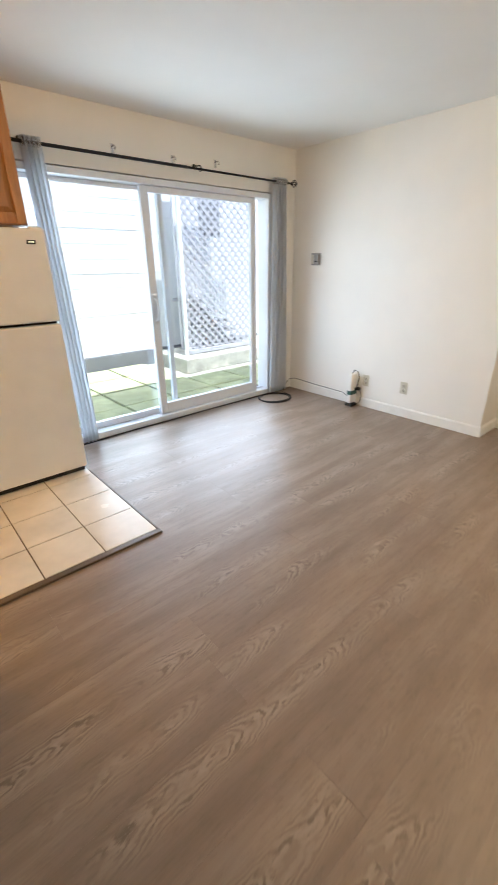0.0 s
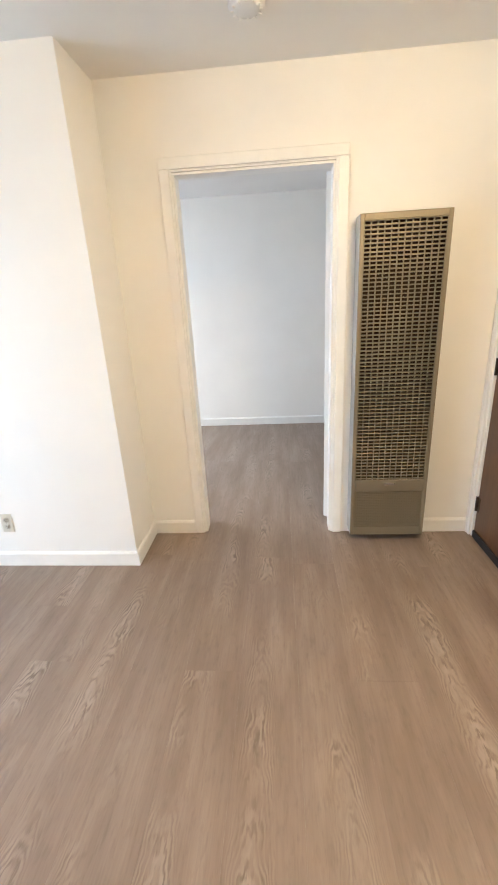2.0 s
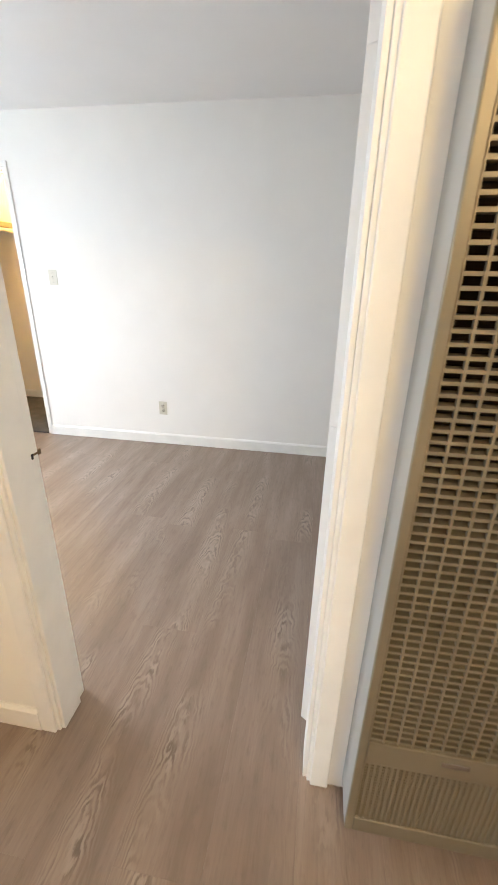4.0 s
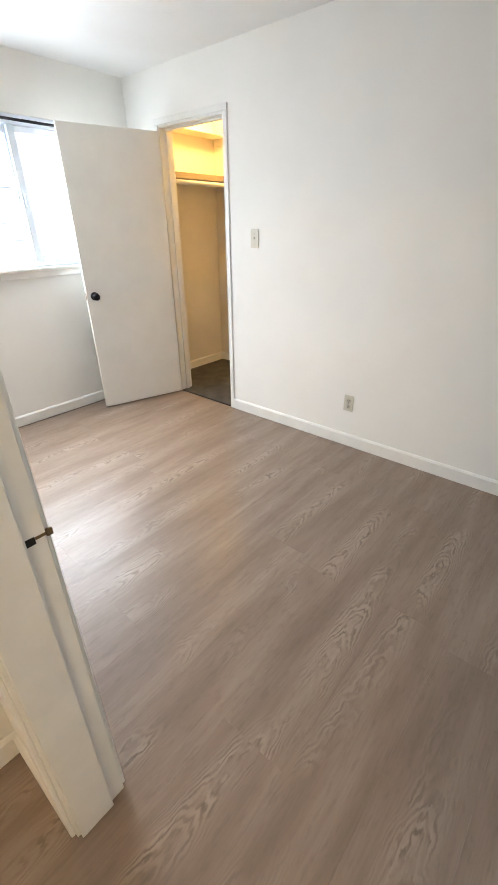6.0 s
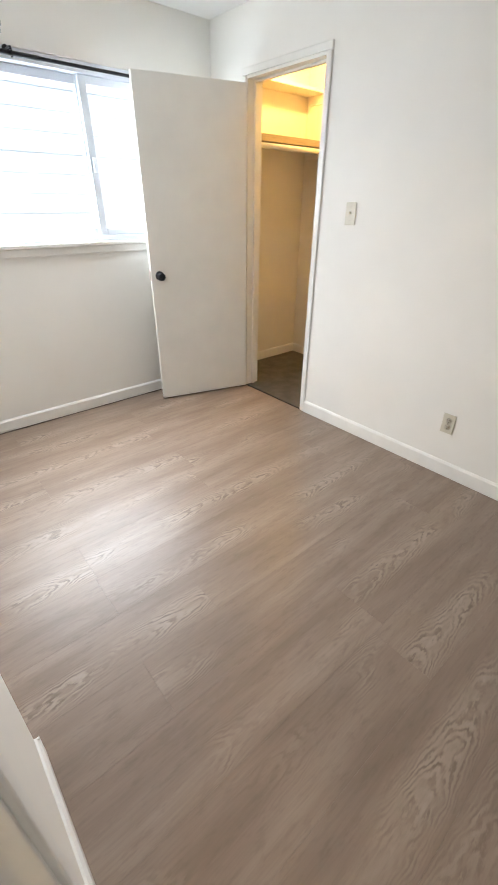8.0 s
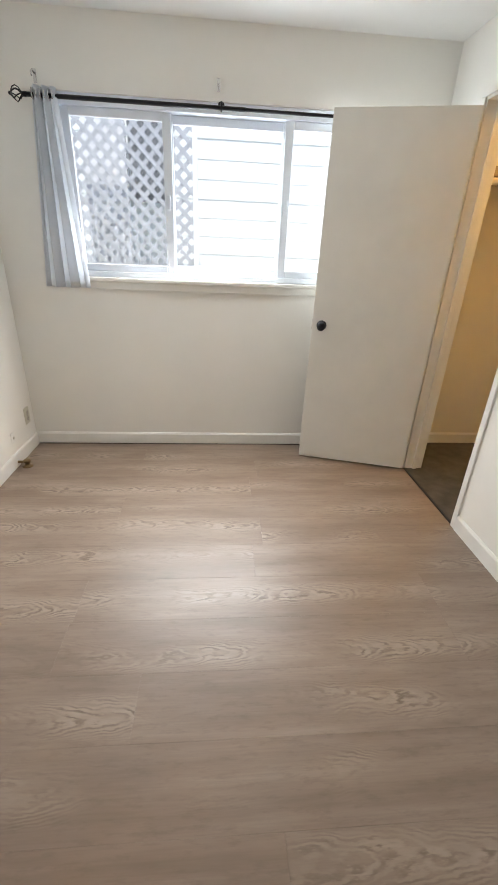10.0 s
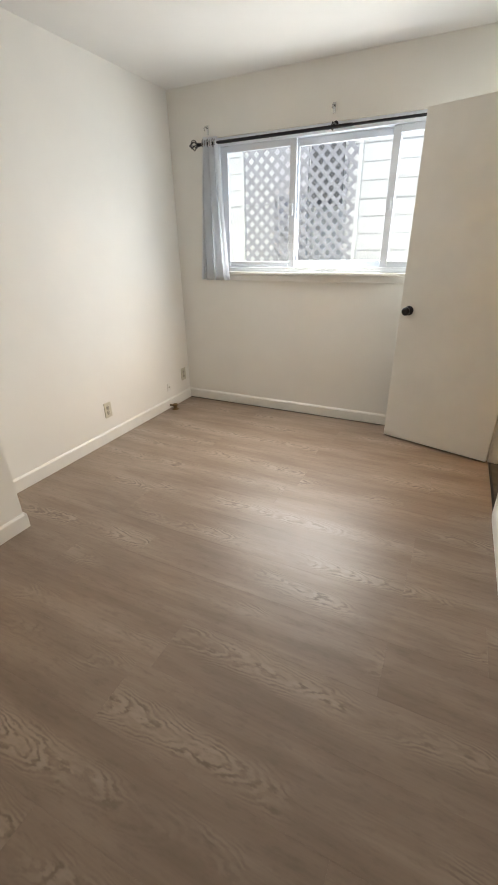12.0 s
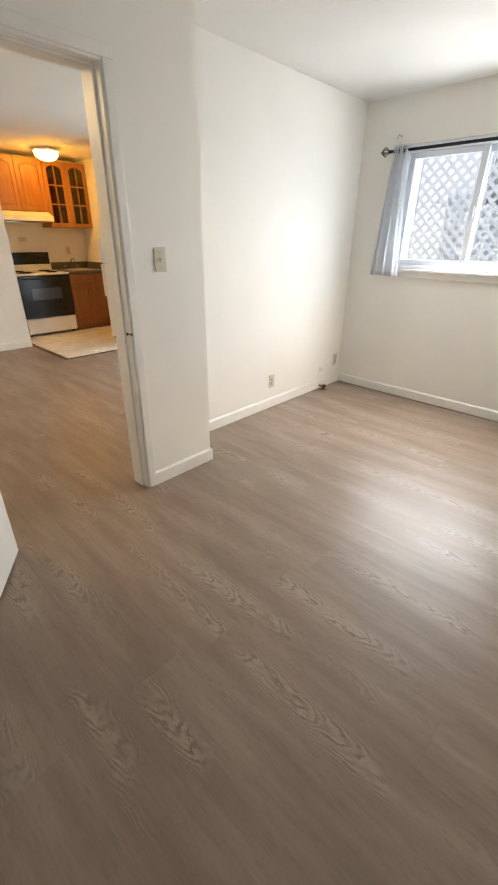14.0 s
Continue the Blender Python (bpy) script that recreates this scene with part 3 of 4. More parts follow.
# ---- bedroom window ----
win = thing("window_bedroom", (1.495, 0.23, 1.16), "white vinyl three-part sliding window with a deep sill", "window", kind="structure")
part("frame_jamb", boxed(0.531, 0.56, 0.165, 0.29, 1.161, 2.084, bev=0.003), VINYL, win)
part("frame_jamb", boxed(2.43, 2.459, 0.165, 0.29, 1.161, 2.084, bev=0.003), VINYL, win)
part("frame_head", boxed(0.56, 2.43, 0.165, 0.29, 2.03, 2.084, bev=0.003), VINYL, win)
part("frame_sill", boxed(0.56, 2.43, 0.165, 0.29, 1.161, 1.193, bev=0.003), VINYL, win)
part("window_sill", boxed(0.49, 2.50, 0.122, 0.164, 1.137, 1.16, bev=0.004), TRIM, win)
part("sill_apron", boxed(0.52, 2.47, 0.136, 0.149, 1.09, 1.136, bev=0.003), TRIM, win)
leaf(win, "sash", 0.561, 1.168, 0.185, 0.212, 1.194, 2.029, 0.05, 0.042, 0.042)
leaf(win, "sash", 1.118, 1.872, 0.225, 0.252, 1.194, 2.029, 0.056, 0.045, 0.045)
leaf(win, "sash", 1.822, 2.429, 0.185, 0.212, 1.194, 2.029, 0.05, 0.042, 0.042)
part("latch", boxed(1.134, 1.152, 0.172, 0.184, 1.55, 1.63, bev=0.003), VINYL, win)
part("latch", boxed(1.838, 1.856, 0.172, 0.184, 1.55, 1.63, bev=0.003), VINYL, win)


# ---- curtains and rods ----
def curtain(name, x0t, x1t, x0b, x1b, y, z1, z0, folds, amp, label, rings=True):
    """A gathered panel: wavy in plan, spreading from its top to its hem, with a sewn hem and steel grommets."""
    e = thing(name, ((x0t + x1t) / 2, y, z0), label, "curtain")
    bm = bmesh.new()
    nu, nv, t = folds * 12, 26, 0.0022
    rows = []
    for s in (-1, 1):
        for j in range(nv + 1):
            v = j / nv
            row = []
            for i in range(nu + 1):
                u = i / nu
                a, b = x0t + (x1t - x0t) * u, x0b + (x1b - x0b) * u
                x = b + (a - b) * v
                ph = 2 * math.pi * folds * u
                k = amp * (0.75 + 0.25 * math.sin(3.1 * u + 1.0)) * (1.0 - 0.15 * math.sin(2.5 * v))
                yy = y + k * math.sin(ph) + 0.006 * math.sin(5 * v + 9 * u) * (1 - v)
                row.append(bm.verts.new((x + 0.008 * math.sin(2 * ph + v), yy + s * t, z0 + (z1 - z0) * v)))
            rows.append(row)
    n = nv + 1
    for s in (0, 1):
        for j in range(nv):
            for i in range(nu):
                r0, r1 = rows[s * n + j], rows[s * n + j + 1]
                bm.faces.new((r0[i], r0[i + 1], r1[i + 1], r1[i])).smooth = True
    for j in range(nv):
        for i in (0, nu):
            bm.faces.new((rows[j][i], rows[j + 1][i], rows[n + j + 1][i], rows[n + j][i]))
    for i in range(nu):
        for j in (0, nv):
            bm.faces.new((rows[j][i], rows[j][i + 1], rows[n + j][i + 1], rows[n + j][i]))
    part("panel", bm, CURTAIN, e)
    for i in range(folds * 2):
        u = (i + 0.5) / (folds * 2)
        x = x0t + (x1t - x0t) * u
        bm = bmesh.new()
        lathe(bm, [(0.017, -0.003), (0.026, -0.003), (0.027, 0.0), (0.026, 0.003), (0.017, 0.003), (0.017, -0.003)], (x, y, z1 - 0.035), "X", 14)
        part("grommet", bm, CHROME, e, "steel grommet")
    return e


def cage_finial(bm, at, s):
    """A wire cage finial beyond the rod's end, s giving its way along x."""
    x, y, z = at
    tube(bm, [(x, y, z), (x + s * 0.02, y, z)], 0.012, 12)
    for k in range(6):
        a0 = k * math.pi / 3
        tube(bm, [(x + s * (0.02 + 0.06 * q), y + 0.034 * math.sin(math.pi * q) * math.cos(a0 + 1.4 * q), z + 0.034 * math.sin(math.pi * q) * math.sin(a0 + 1.4 * q)) for q in (0, 0.12, 0.3, 0.5, 0.7, 0.88, 1)], 0.003, 6)
    lathe(bm, [(0, 0), (0.008, 0.003), (0.009, 0.01), (0, 0.016)], (x + s * 0.076, y, z), "X" if s > 0 else "-X", 10)


def rod(name, x0, x1, y, z, wall, brackets, label):
    e = thing(name, ((x0 + x1) / 2, y, z), label, "curtain rod")
    bm = bmesh.new()
    tube(bm, [(x0, y, z), ((x0 + x1) / 2 + 0.05, y, z)], 0.011, 12)
    tube(bm, [((x0 + x1) / 2, y, z), (x1, y, z)], 0.0085, 12)
    part("pole", bm, BLACK, e)
    for x, s in ((x0, -1), (x1, 1)):
        bm = bmesh.new()
        cage_finial(bm, (x, y, z), s)
        part("finial", bm, BLACK, e, "black wire cage finial")
    for bx in brackets:
        bm = bmesh.new()
        tube(bm, [(bx, wall, z + 0.03), (bx, y - 0.004, z + 0.025), (bx, y - 0.016, z + 0.008), (bx, y - 0.012, z - 0.013), (bx, y + 0.004, z - 0.015)], 0.005, 8)
        lathe(bm, [(0, 0), (0.018, 0), (0.018, 0.004), (0, 0.006)], (bx, wall, z + 0.03), "-Y", 14)
        part("bracket", bm, BLACK, e)
    return e


rod("curtain_rod", -2.68, -0.16, -0.085, 2.105, 0.0, (-2.60, -1.25, -0.22), "thin black metal curtain rod above the glass door")
rod("curtain_rod", 0.44, 2.62, 0.075, 2.038, 0.15, (0.47, 1.45, 2.55), "thin black metal curtain rod above the bedroom window")
curtain("curtain", -2.62, -2.50, -2.56, -2.44, -0.085, 2.14, 0.03, 4, 0.03, "pale grey grommet curtain drawn aside at the glass door")
curtain("curtain", -0.38, -0.22, -0.41, -0.16, -0.085, 2.14, 0.02, 4, 0.032, "pale grey grommet curtain hanging to the floor in the corner")
curtain("curtain", 0.465, 0.585, 0.39, 0.655, 0.072, 2.075, 1.10, 3, 0.03, "short pale grey grommet curtain gathered beside the window")


def wall_hook(x, y, z):
    """A spent curtain hook: a small steel plate with a bent arm."""
    e = thing("curtain_hook", (x, y, z), "small leftover steel curtain hook on the wall", "hook", group="spent curtain hooks")
    part("plate", boxed(x - 0.009, x + 0.009, y - 0.004, y, z - 0.03, z + 0.03, bev=0.001), CHROME, e)
    bm = bmesh.new()
    tube(bm, [(x, y - 0.002, z + 0.012), (x, y - 0.035, z + 0.016), (x, y - 0.05, z + 0.004), (x, y - 0.045, z - 0.012)], 0.0045, 8)
    part("arm", bm, CHROME, e)


for hx, hy, hz in ((-1.967, 0.0, 2.165), (-1.459, 0.0, 2.16), (-1.024, 0.0, 2.18), (0.47, 0.15, 2.135), (1.435, 0.15, 2.155)):
    wall_hook(hx, hy, hz)


# ---- doors ----
def knob_set(e, x, z, y0, y1, mat):
    """A round knob with a rose on both faces of a leaf whose own plane is xz."""
    for y, ax in ((y0, "-Y"), (y1, "Y")):
        bm = bmesh.new()
        lathe(bm, [(0, 0), (0.031, 0.0), (0.031, 0.004), (0.024, 0.009), (0.012, 0.012), (0.011, 0.03), (0.02, 0.036), (0.027, 0.048), (0.026, 0.06), (0.017, 0.067), (0.006, 0.065), (0, 0.062)], (x, y, z), ax, 24)
        part("knob", bm, mat, e, "round dark metal door knob", local=True)


def hinge(e, x, y, z, mat, r=0.006):
    bm = bmesh.new()
    tube(bm, [(x, y, z - 0.045), (x, y, z + 0.045)], r, 10)
    box(bm, x - 0.001, x + 0.03, y - 0.0015, y + 0.0015, z - 0.043, z + 0.043)
    part("hinge", bm, mat, e, local=True)


def slab_door(name, hinge_at, yaw, w, h, t, side, mat, label, knob=True, hinges=TRIM, kmat=BLACK):
    """A flush leaf running along its own +x from the hinge; its thickness lies to the side given."""
    e = thing(name, hinge_at, label, "door", rz=yaw)
    y0, y1 = (0, t) if side > 0 else (-t, 0)
    bm = bmesh.new()
    box(bm, 0.003, w, y0, y1, 0.012, h, bev=0.002)
    part("leaf", bm, mat, e, local=True)
    if knob:
        knob_set(e, w - 0.06, 0.94, y0, y1, kmat)
        part("latch_plate", boxed(w - 0.001, w + 0.0015, y0 + 0.008, y1 - 0.008, 0.91, 0.97), BRASS, e, "brass latch plate", local=True)
    for z in (0.22, 1.02, 1.82):
        hinge(e, 0.0, y0, z, hinges, 0.012 if mat is BROWN else 0.006)
        part("hinge_leaf", boxed(0.0005, 0.0045, y0 + 0.002, y1 - 0.004, z - 0.044, z + 0.044, bev=0.001), hinges, e, local=True)
    return e


ang = math.degrees(math.atan2(-0.055 + 0.262, 2.022 - 2.737))
slab_door("door_closet", (2.735, -0.262, 0), ang, 0.728, 2.045, 0.035, -1, DOORPAINT, "flush white painted closet door standing open with a black knob")
slab_door("door_bedroom", (0.524, -3.318, 0), -33.0, 0.775, 2.02, 0.035, -1, DOORPAINT, "flush white painted bedroom door standing wide open")
entry = slab_door("door_entry", (0.277, -4.188, 0), 180.0, 0.925, 2.035, 0.042, 1, BROWN, "dark brown stained flush wooden entry door, closed", True, BRONZE, BRASS)
part("door_sweep", boxed(0.01, 0.89, -0.012, -0.001, 0.006, 0.05, bev=0.002), RUBBER, entry, "black rubber door sweep", local=True)


# ---- wall heater ----
heater = thing("wall_heater", (0.28, -3.655, 0.05), "tall brown-grey metal gas wall heater with a slotted grille", "heater")
hx0, hx1, hy0, hy1, hz0, hz1 = 0.222, 0.344, -3.87, -3.448, 0.05, 1.768
bm = bmesh.new()
box(bm, hx0 + 0.01, hx1, hy0, hy0 + 0.006, hz0, hz1)
box(bm, hx0 + 0.01, hx1, hy1 - 0.006, hy1, hz0, hz1)
box(bm, hx0 + 0.01, hx1, hy0 + 0.006, hy1 - 0.006, hz1 - 0.006, hz1)
part("casing", bm, HEATERSIDE, heater, "pale grey side casing")
# solid block; the shade behind the grille is put into its colour
part("inside", boxed(hx0 + 0.05, hx1 - 0.001, hy0 + 0.007, hy1 - 0.007, hz0 + 0.01, hz1 - 0.007), DARKIN, heater, "solid near-black block behind the grille, shade as its colour")
bm = bmesh.new()
fw = 0.02
for q in ((hy0, hy0 + fw, hz0, hz1), (hy1 - fw, hy1, hz0, hz1), (hy0 + fw, hy1 - fw, hz1 - 0.03, hz1), (hy0 + fw, hy1 - fw, hz0, hz0 + 0.055)):
    box(bm, hx0, hx0 + 0.014, *q, bev=0.003)
part("front_frame", bm, HEATER, heater)
part("cross_rail", boxed(hx0 - 0.002, hx0 + 0.012, hy0 + fw, hy1 - fw, 0.335, 0.41, bev=0.003), HEATER, heater)
part("badge", boxed(hx0 - 0.004, hx0 - 0.002, -3.69, -3.63, 0.375, 0.39, bev=0.0005), CHROME, heater, "small bright maker's badge")
a0, a1 = hy0 + fw, hy1 - fw
bm = bmesh.new()
for i in range(13):
    y = a0 + (a1 - a0) * i / 12
    box(bm, hx0 + 0.003, hx0 + 0.012, y - 0.0024, y + 0.0024, 0.41, hz1 - 0.03)
nrow = 68
for i in range(nrow + 1):
    z = 0.415 + (hz1 - 0.03 - 0.415) * i / nrow
    box(bm, hx0 + 0.0045, hx0 + 0.030, a0, a1, z - 0.0032, z + 0.0032)
part("grille", bm, HEATER, heater, "slotted metal grille")
bm = bmesh.new()
for i in range(24):
    z = 0.09 + (0.335 - 0.09) * i / 23
    box(bm, hx0 + 0.0055, hx0 + 0.0075, a0, a1, z - 0.0035, z + 0.0035)
for i in range(30):
    y = a0 + (a1 - a0) * i / 29
    box(bm, hx0 + 0.004, hx0 + 0.009, y - 0.0025, y + 0.0025, 0.085, 0.335)
part("lower_grille", bm, HEATER, heater, "finer lower grille")


# ---- outlets, switches and small fixtures ----
def plate_at(name, x, y, z, normal, kind, label, w=0.07, h=0.115):
    """A wall plate with a bevelled edge; duplex sockets or a toggle on it. normal: 'x', '-x' or '-y'."""
    rz = {"x": 90, "-x": -90, "-y": 0}[normal]
    e = thing(name, (x, y, z), label, name.replace("_", " "), rz=rz)
    bm = bmesh.new()
    box(bm, -w / 2, w / 2, -0.006, -0.0005, -h / 2, h / 2, bev=0.0022)
    part("plate", bm, TRIM if kind == "jack" else PLATE, e, local=True)
    if kind == "outlet":
        for dz in (-0.02, 0.02):
            bm = bmesh.new()
            lathe(bm, [(0, 0), (0.0165, 0), (0.0165, 0.002), (0, 0.002)], (0, -0.006, dz), "-Y", 18)
            s = part("socket", bm, PLATEDARK, e, "worn ivory socket face", local=True)
            bm = bmesh.new()
            for dx in (-0.0065, 0.0065):
                box(bm, dx - 0.0012, dx + 0.0012, -0.0088, -0.0078, dz - 0.001, dz + 0.008)
            box(bm, -0.0025, 0.0025, -0.0088, -0.0078, dz - 0.011, dz - 0.006)
            part("slots", bm, SLOT, s, "dark plug slots", local=True)
        bm = bmesh.new()
        lathe(bm, [(0, 0), (0.003, 0), (0.002, 0.0015), (0, 0.0018)], (0, -0.006, 0), "-Y", 10)
        part("screw", bm, CHROME, e, local=True)
    elif kind == "switch":
        part("toggle_recess", boxed(-0.006, 0.006, -0.0072, -0.0062, -0.013, 0.013), PLATEDARK, e, local=True)
        bm = bmesh.new()
        box(bm, -0.0042, 0.0042, -0.019, -0.007, 0.0, 0.010, bev=0.0015)
        part("toggle", bm, PLATE, e, local=True)
        for dz in (-0.035, 0.035):
            bm = bmesh.new()
            lathe(bm, [(0, 0), (0.003, 0), (0.002, 0.0015), (0, 0.0018)], (0, -0.006, dz), "-Y", 10)
            part("screw", bm, CHROME, e, local=True)
    elif kind == "jack":
        part("jack", boxed(-0.007, 0.007, -0.011, -0.0062, -0.007, 0.007, bev=0.001), PLATEDARK, e, local=True)
    return e


plate_at("wall_outlet", 0.0, -1.478, 0.282, "-x", "outlet", "ivory duplex wall outlet above the baseboard")
plate_at("wall_outlet", 0.0, -1.06, 0.276, "-x", "outlet", "ivory duplex wall outlet beside the modem")
plate_at("wall_outlet", 0.125, -0.97, 0.246, "x", "outlet", "ivory duplex wall outlet low on the bedroom wall")
plate_at("wall_outlet", 0.125, 0.05, 0.255, "x", "outlet", "ivory wall outlet near the bedroom corner")
plate_at("phone_jack", 0.125, -0.195, 0.195, "x", "jack", "small white painted phone jack", 0.045, 0.07)
plate_at("wall_outlet", 2.757, -2.01, 0.322, "-x", "outlet", "ivory duplex wall outlet on the white bedroom wall")
plate_at("light_switch", 2.757, -1.166, 1.34, "-x", "switch", "ivory toggle light switch beside the closet doorway")
plate_at("light_switch", 0.485, -2.325, 1.287, "x", "switch", "ivory toggle light switch beside the bedroom doorway")


# ---- kitchen ----
fr = thing("refrigerator", (-3.05, -0.29, 0.012), "white two-door refrigerator standing on the kitchen tiles", "refrigerator")
part("body", boxed(-3.385, -2.727, -0.49, -0.012, 0.03, 1.575, bev=0.008), FRIDGE, fr)
part("gasket", boxed(-3.378, -2.734, -0.503, -0.491, 0.05, 1.57), SLOT, fr, "dark door gasket")
fdoor = part("freezer_door", boxed(-3.387, -2.725, -0.56, -0.504, 1.066, 1.583, bev=0.012), FRIDGE, fr)
mdoor = part("main_door", boxed(-3.387, -2.725, -0.56, -0.504, 0.05, 1.05, bev=0.012), FRIDGE, fr)
part("badge", boxed(-2.835, -2.785, -0.563, -0.559, 1.50, 1.522, bev=0.001), SLOT, fdoor, "small dark maker's badge")
part("badge_centre", boxed(-2.826, -2.794, -0.5645, -0.563, 1.507, 1.515), CHROME, fdoor, "bright centre of the badge")
part("handle", boxed(-3.372, -3.345, -0.592, -0.559, 1.075, 1.36, bev=0.006), FRIDGE, fdoor)
part("handle", boxed(-3.372, -3.345, -0.592, -0.559, 0.62, 1.04, bev=0.006), FRIDGE, mdoor)
part("hinge_cap", boxed(-2.80, -2.735, -0.55, -0.49, 1.576, 1.592, bev=0.004), FRIDGE, fr)
part("kick_grille", boxed(-3.37, -2.74, -0.53, -0.505, 0.0135, 0.046, bev=0.003), SLOT, fr, "dark kick grille")
for px in (-3.33, -2.78):
    for py in (-0.46, -0.06):
        bm = bmesh.new()
        lathe(bm, [(0, 0.0125), (0.016, 0.0125), (0.016, 0.03), (0, 0.03)], (px, py, 0), "Z", 12)
        part("foot", bm, RUBBER, fr)


def panel_door(e, name, at, yaw, w, h, mat, arch=True, glass=False, knob=None):
    """A framed cabinet door in its own xz plane, front towards -y: stiles, rails with an arched upper edge, and a raised panel or panes with bars."""
    m = pose(*at, 0, 0, yaw)
    m = Matrix.Translation(-ORG[e.name]) @ m
    st, th = 0.055, 0.02
    rise = 0.045 if arch else 0.0

    def made(nm, bm, mt, parent, lab=""):
        bmesh.ops.transform(bm, matrix=m, verts=bm.verts)
        return part(nm, bm, mt, parent, lab, local=True)

    def arc(x):
        u = (x - st) / (w - 2 * st)
        return h - st - rise + rise * math.sin(math.pi * min(1, max(0, u))) ** 0.8

    bm = bmesh.new()
    box(bm, 0, st, 0, th, 0, h, bev=0.003)
    box(bm, w - st, w, 0, th, 0, h, bev=0.003)
    box(bm, st, w - st, 0, th, 0, st, bev=0.002)
    n = 14
    low, top = [], []
    for i in range(n + 1):
        x = st + (w - 2 * st) * i / n
        low.append([bm.verts.new((x, y, arc(x))) for y in (0, th)])
        top.append([bm.verts.new((x, y, h)) for y in (0, th)])
    for i in range(n):
        for a, b in ((0, 0), (1, 1)):
            bm.faces.new((low[i][a], low[i + 1][a], top[i + 1][a], top[i][a]))
        bm.faces.new((low[i][0], low[i][1], low[i + 1][1], low[i + 1][0]))
        bm.faces.new((top[i][0], top[i][1], top[i + 1][1], top[i + 1][0]))
    d = made(name, bm, mat, e)
    if glass:
        g = made("pane", boxed(st - 0.005, w - st + 0.005, 0.010, 0.013, st - 0.005, h - st + 0.01), CABGLASS, d, "cabinet glass tinted brown for the dark inside")
        g.visible_shadow = False
        bm = bmesh.new()
        box(bm, w / 2 - 0.008, w / 2 + 0.008, 0.001, 0.009, st, h - st)
        made("muntin", bm, mat, d)
        for k in (1, 2):
            z = st + (h - 2 * st) * k / 3
            for x0, x1 in ((st, w / 2 - 0.008), (w / 2 + 0.008, w - st)):
                made("muntin", boxed(x0, x1, 0.001, 0.009, z - 0.008, z + 0.008), mat, d)
    else:
        bm = bmesh.new()
        outer, inner = [], []
        pts = [(st, st), (w - st, st)] + [(w - st - (w - 2 * st) * i / n, arc(w - st - (w - 2 * st) * i / n)) for i in range(n + 1)]
        cx, cz = w / 2, h / 2
        for x, z in pts:
            outer.append(bm.verts.new((x, 0.013, z)))
            inner.append(bm.verts.new((cx + (x - cx) * (1 - 0.07 / w), 0.004, cz + (z - cz) * (1 - 0.07 / h))))
        for i in range(len(pts)):
            j = (i + 1) % len(pts)
            bm.faces.new((outer[i], outer[j], inner[j], inner[i]))
        bm.faces.new(inner)
        made("raised_panel", bm, mat, d)
    return d


def carcass(name, x0, x1, y0, y1, z0, z1, label, mat=OAK, open_face=None):
    """A cabinet box of 18 mm boards, closed at the back; open_face names the side that its doors cover."""
    e = thing(name, ((x0 + x1) / 2, (y0 + y1) / 2, z0), label, "cabinet")
    t = 0.018
    bm = bmesh.new()
    box(bm, x0, x1, y0, y1, z0, z0 + t)
    box(bm, x0, x1, y0, y1, z1 - t, z1)
    if open_face == "x":
        box(bm, x0, x1, y0, y0 + t, z0 + t, z1 - t)
        box(bm, x0, x1, y1 - t, y1, z0 + t, z1 - t)
        box(bm, x0, x0 + 0.008, y0 + t, y1 - t, z0 + t, z1 - t)
    else:
        box(bm, x0, x0 + t, y0, y1, z0 + t, z1 - t)
        box(bm, x1 - t, x1, y0, y1, z0 + t, z1 - t)
        box(bm, x0 + t, x1 - t, y1 - 0.008, y1, z0 + t, z1 - t)
    part("body", bm, mat, e)
    return e


fc = carcass("wall_cabinet", -3.40, -2.785, -0.478, -0.003, 1.602, 2.262, "oak wall cabinet with an arched raised-panel door above the refrigerator", open_face="-y")
panel_door(fc, "door", (-3.395, -0.499, 1.607), 0, 0.605, 0.65, OAK)
UF = -4.575
hc = carcass("wall_cabinet", -4.898, UF, -1.42, -0.665, 1.70, 2.36, "oak wall cabinet with arched raised-panel doors above the range hood", open_face="x")
for y in (-1.415, -1.04):
    panel_door(hc, "door", (UF + 0.021, y, 1.705), 90, 0.37, 0.65, OAK)
gc = carcass("wall_cabinet", -4.898, UF, -0.664, -0.004, 1.50, 2.36, "oak wall cabinet with two arched glass doors above the sink", open_face="x")
for y in (-0.66, -0.332):
    panel_door(gc, "door", (UF + 0.021, y, 1.505), 90, 0.326, 0.85, OAK, glass=True)
for z in (1.78, 2.06):
    part("shelf", boxed(-4.889, UF - 0.02, -0.645, -0.023, z, z + 0.016), OAK, gc)

hood = thing("range_hood", (-4.68, -1.04, 1.56), "cream enamel range hood under the wall cabinet", "range hood")
bm = bmesh.new()
vs = [(-4.897, 1.699), (-4.58, 1.699), (-4.44, 1.64), (-4.44, 1.575), (-4.897, 1.56)]
for y in (-1.418, -0.668):
    bm.faces.new([bm.verts.new((x, y, z)) for x, z in vs])
fa, fb = list(bm.faces)
for i in range(5):
    bm.faces.new((fa.verts[i], fa.verts[(i + 1) % 5], fb.verts[(i + 1) % 5], fb.verts[i]))
part("shell", bm, WHITEENAMEL, hood)
part("filter", boxed(-4.85, -4.5, -1.3, -0.8, 1.552, 1.559), CHROME, hood, "mesh grease filter")

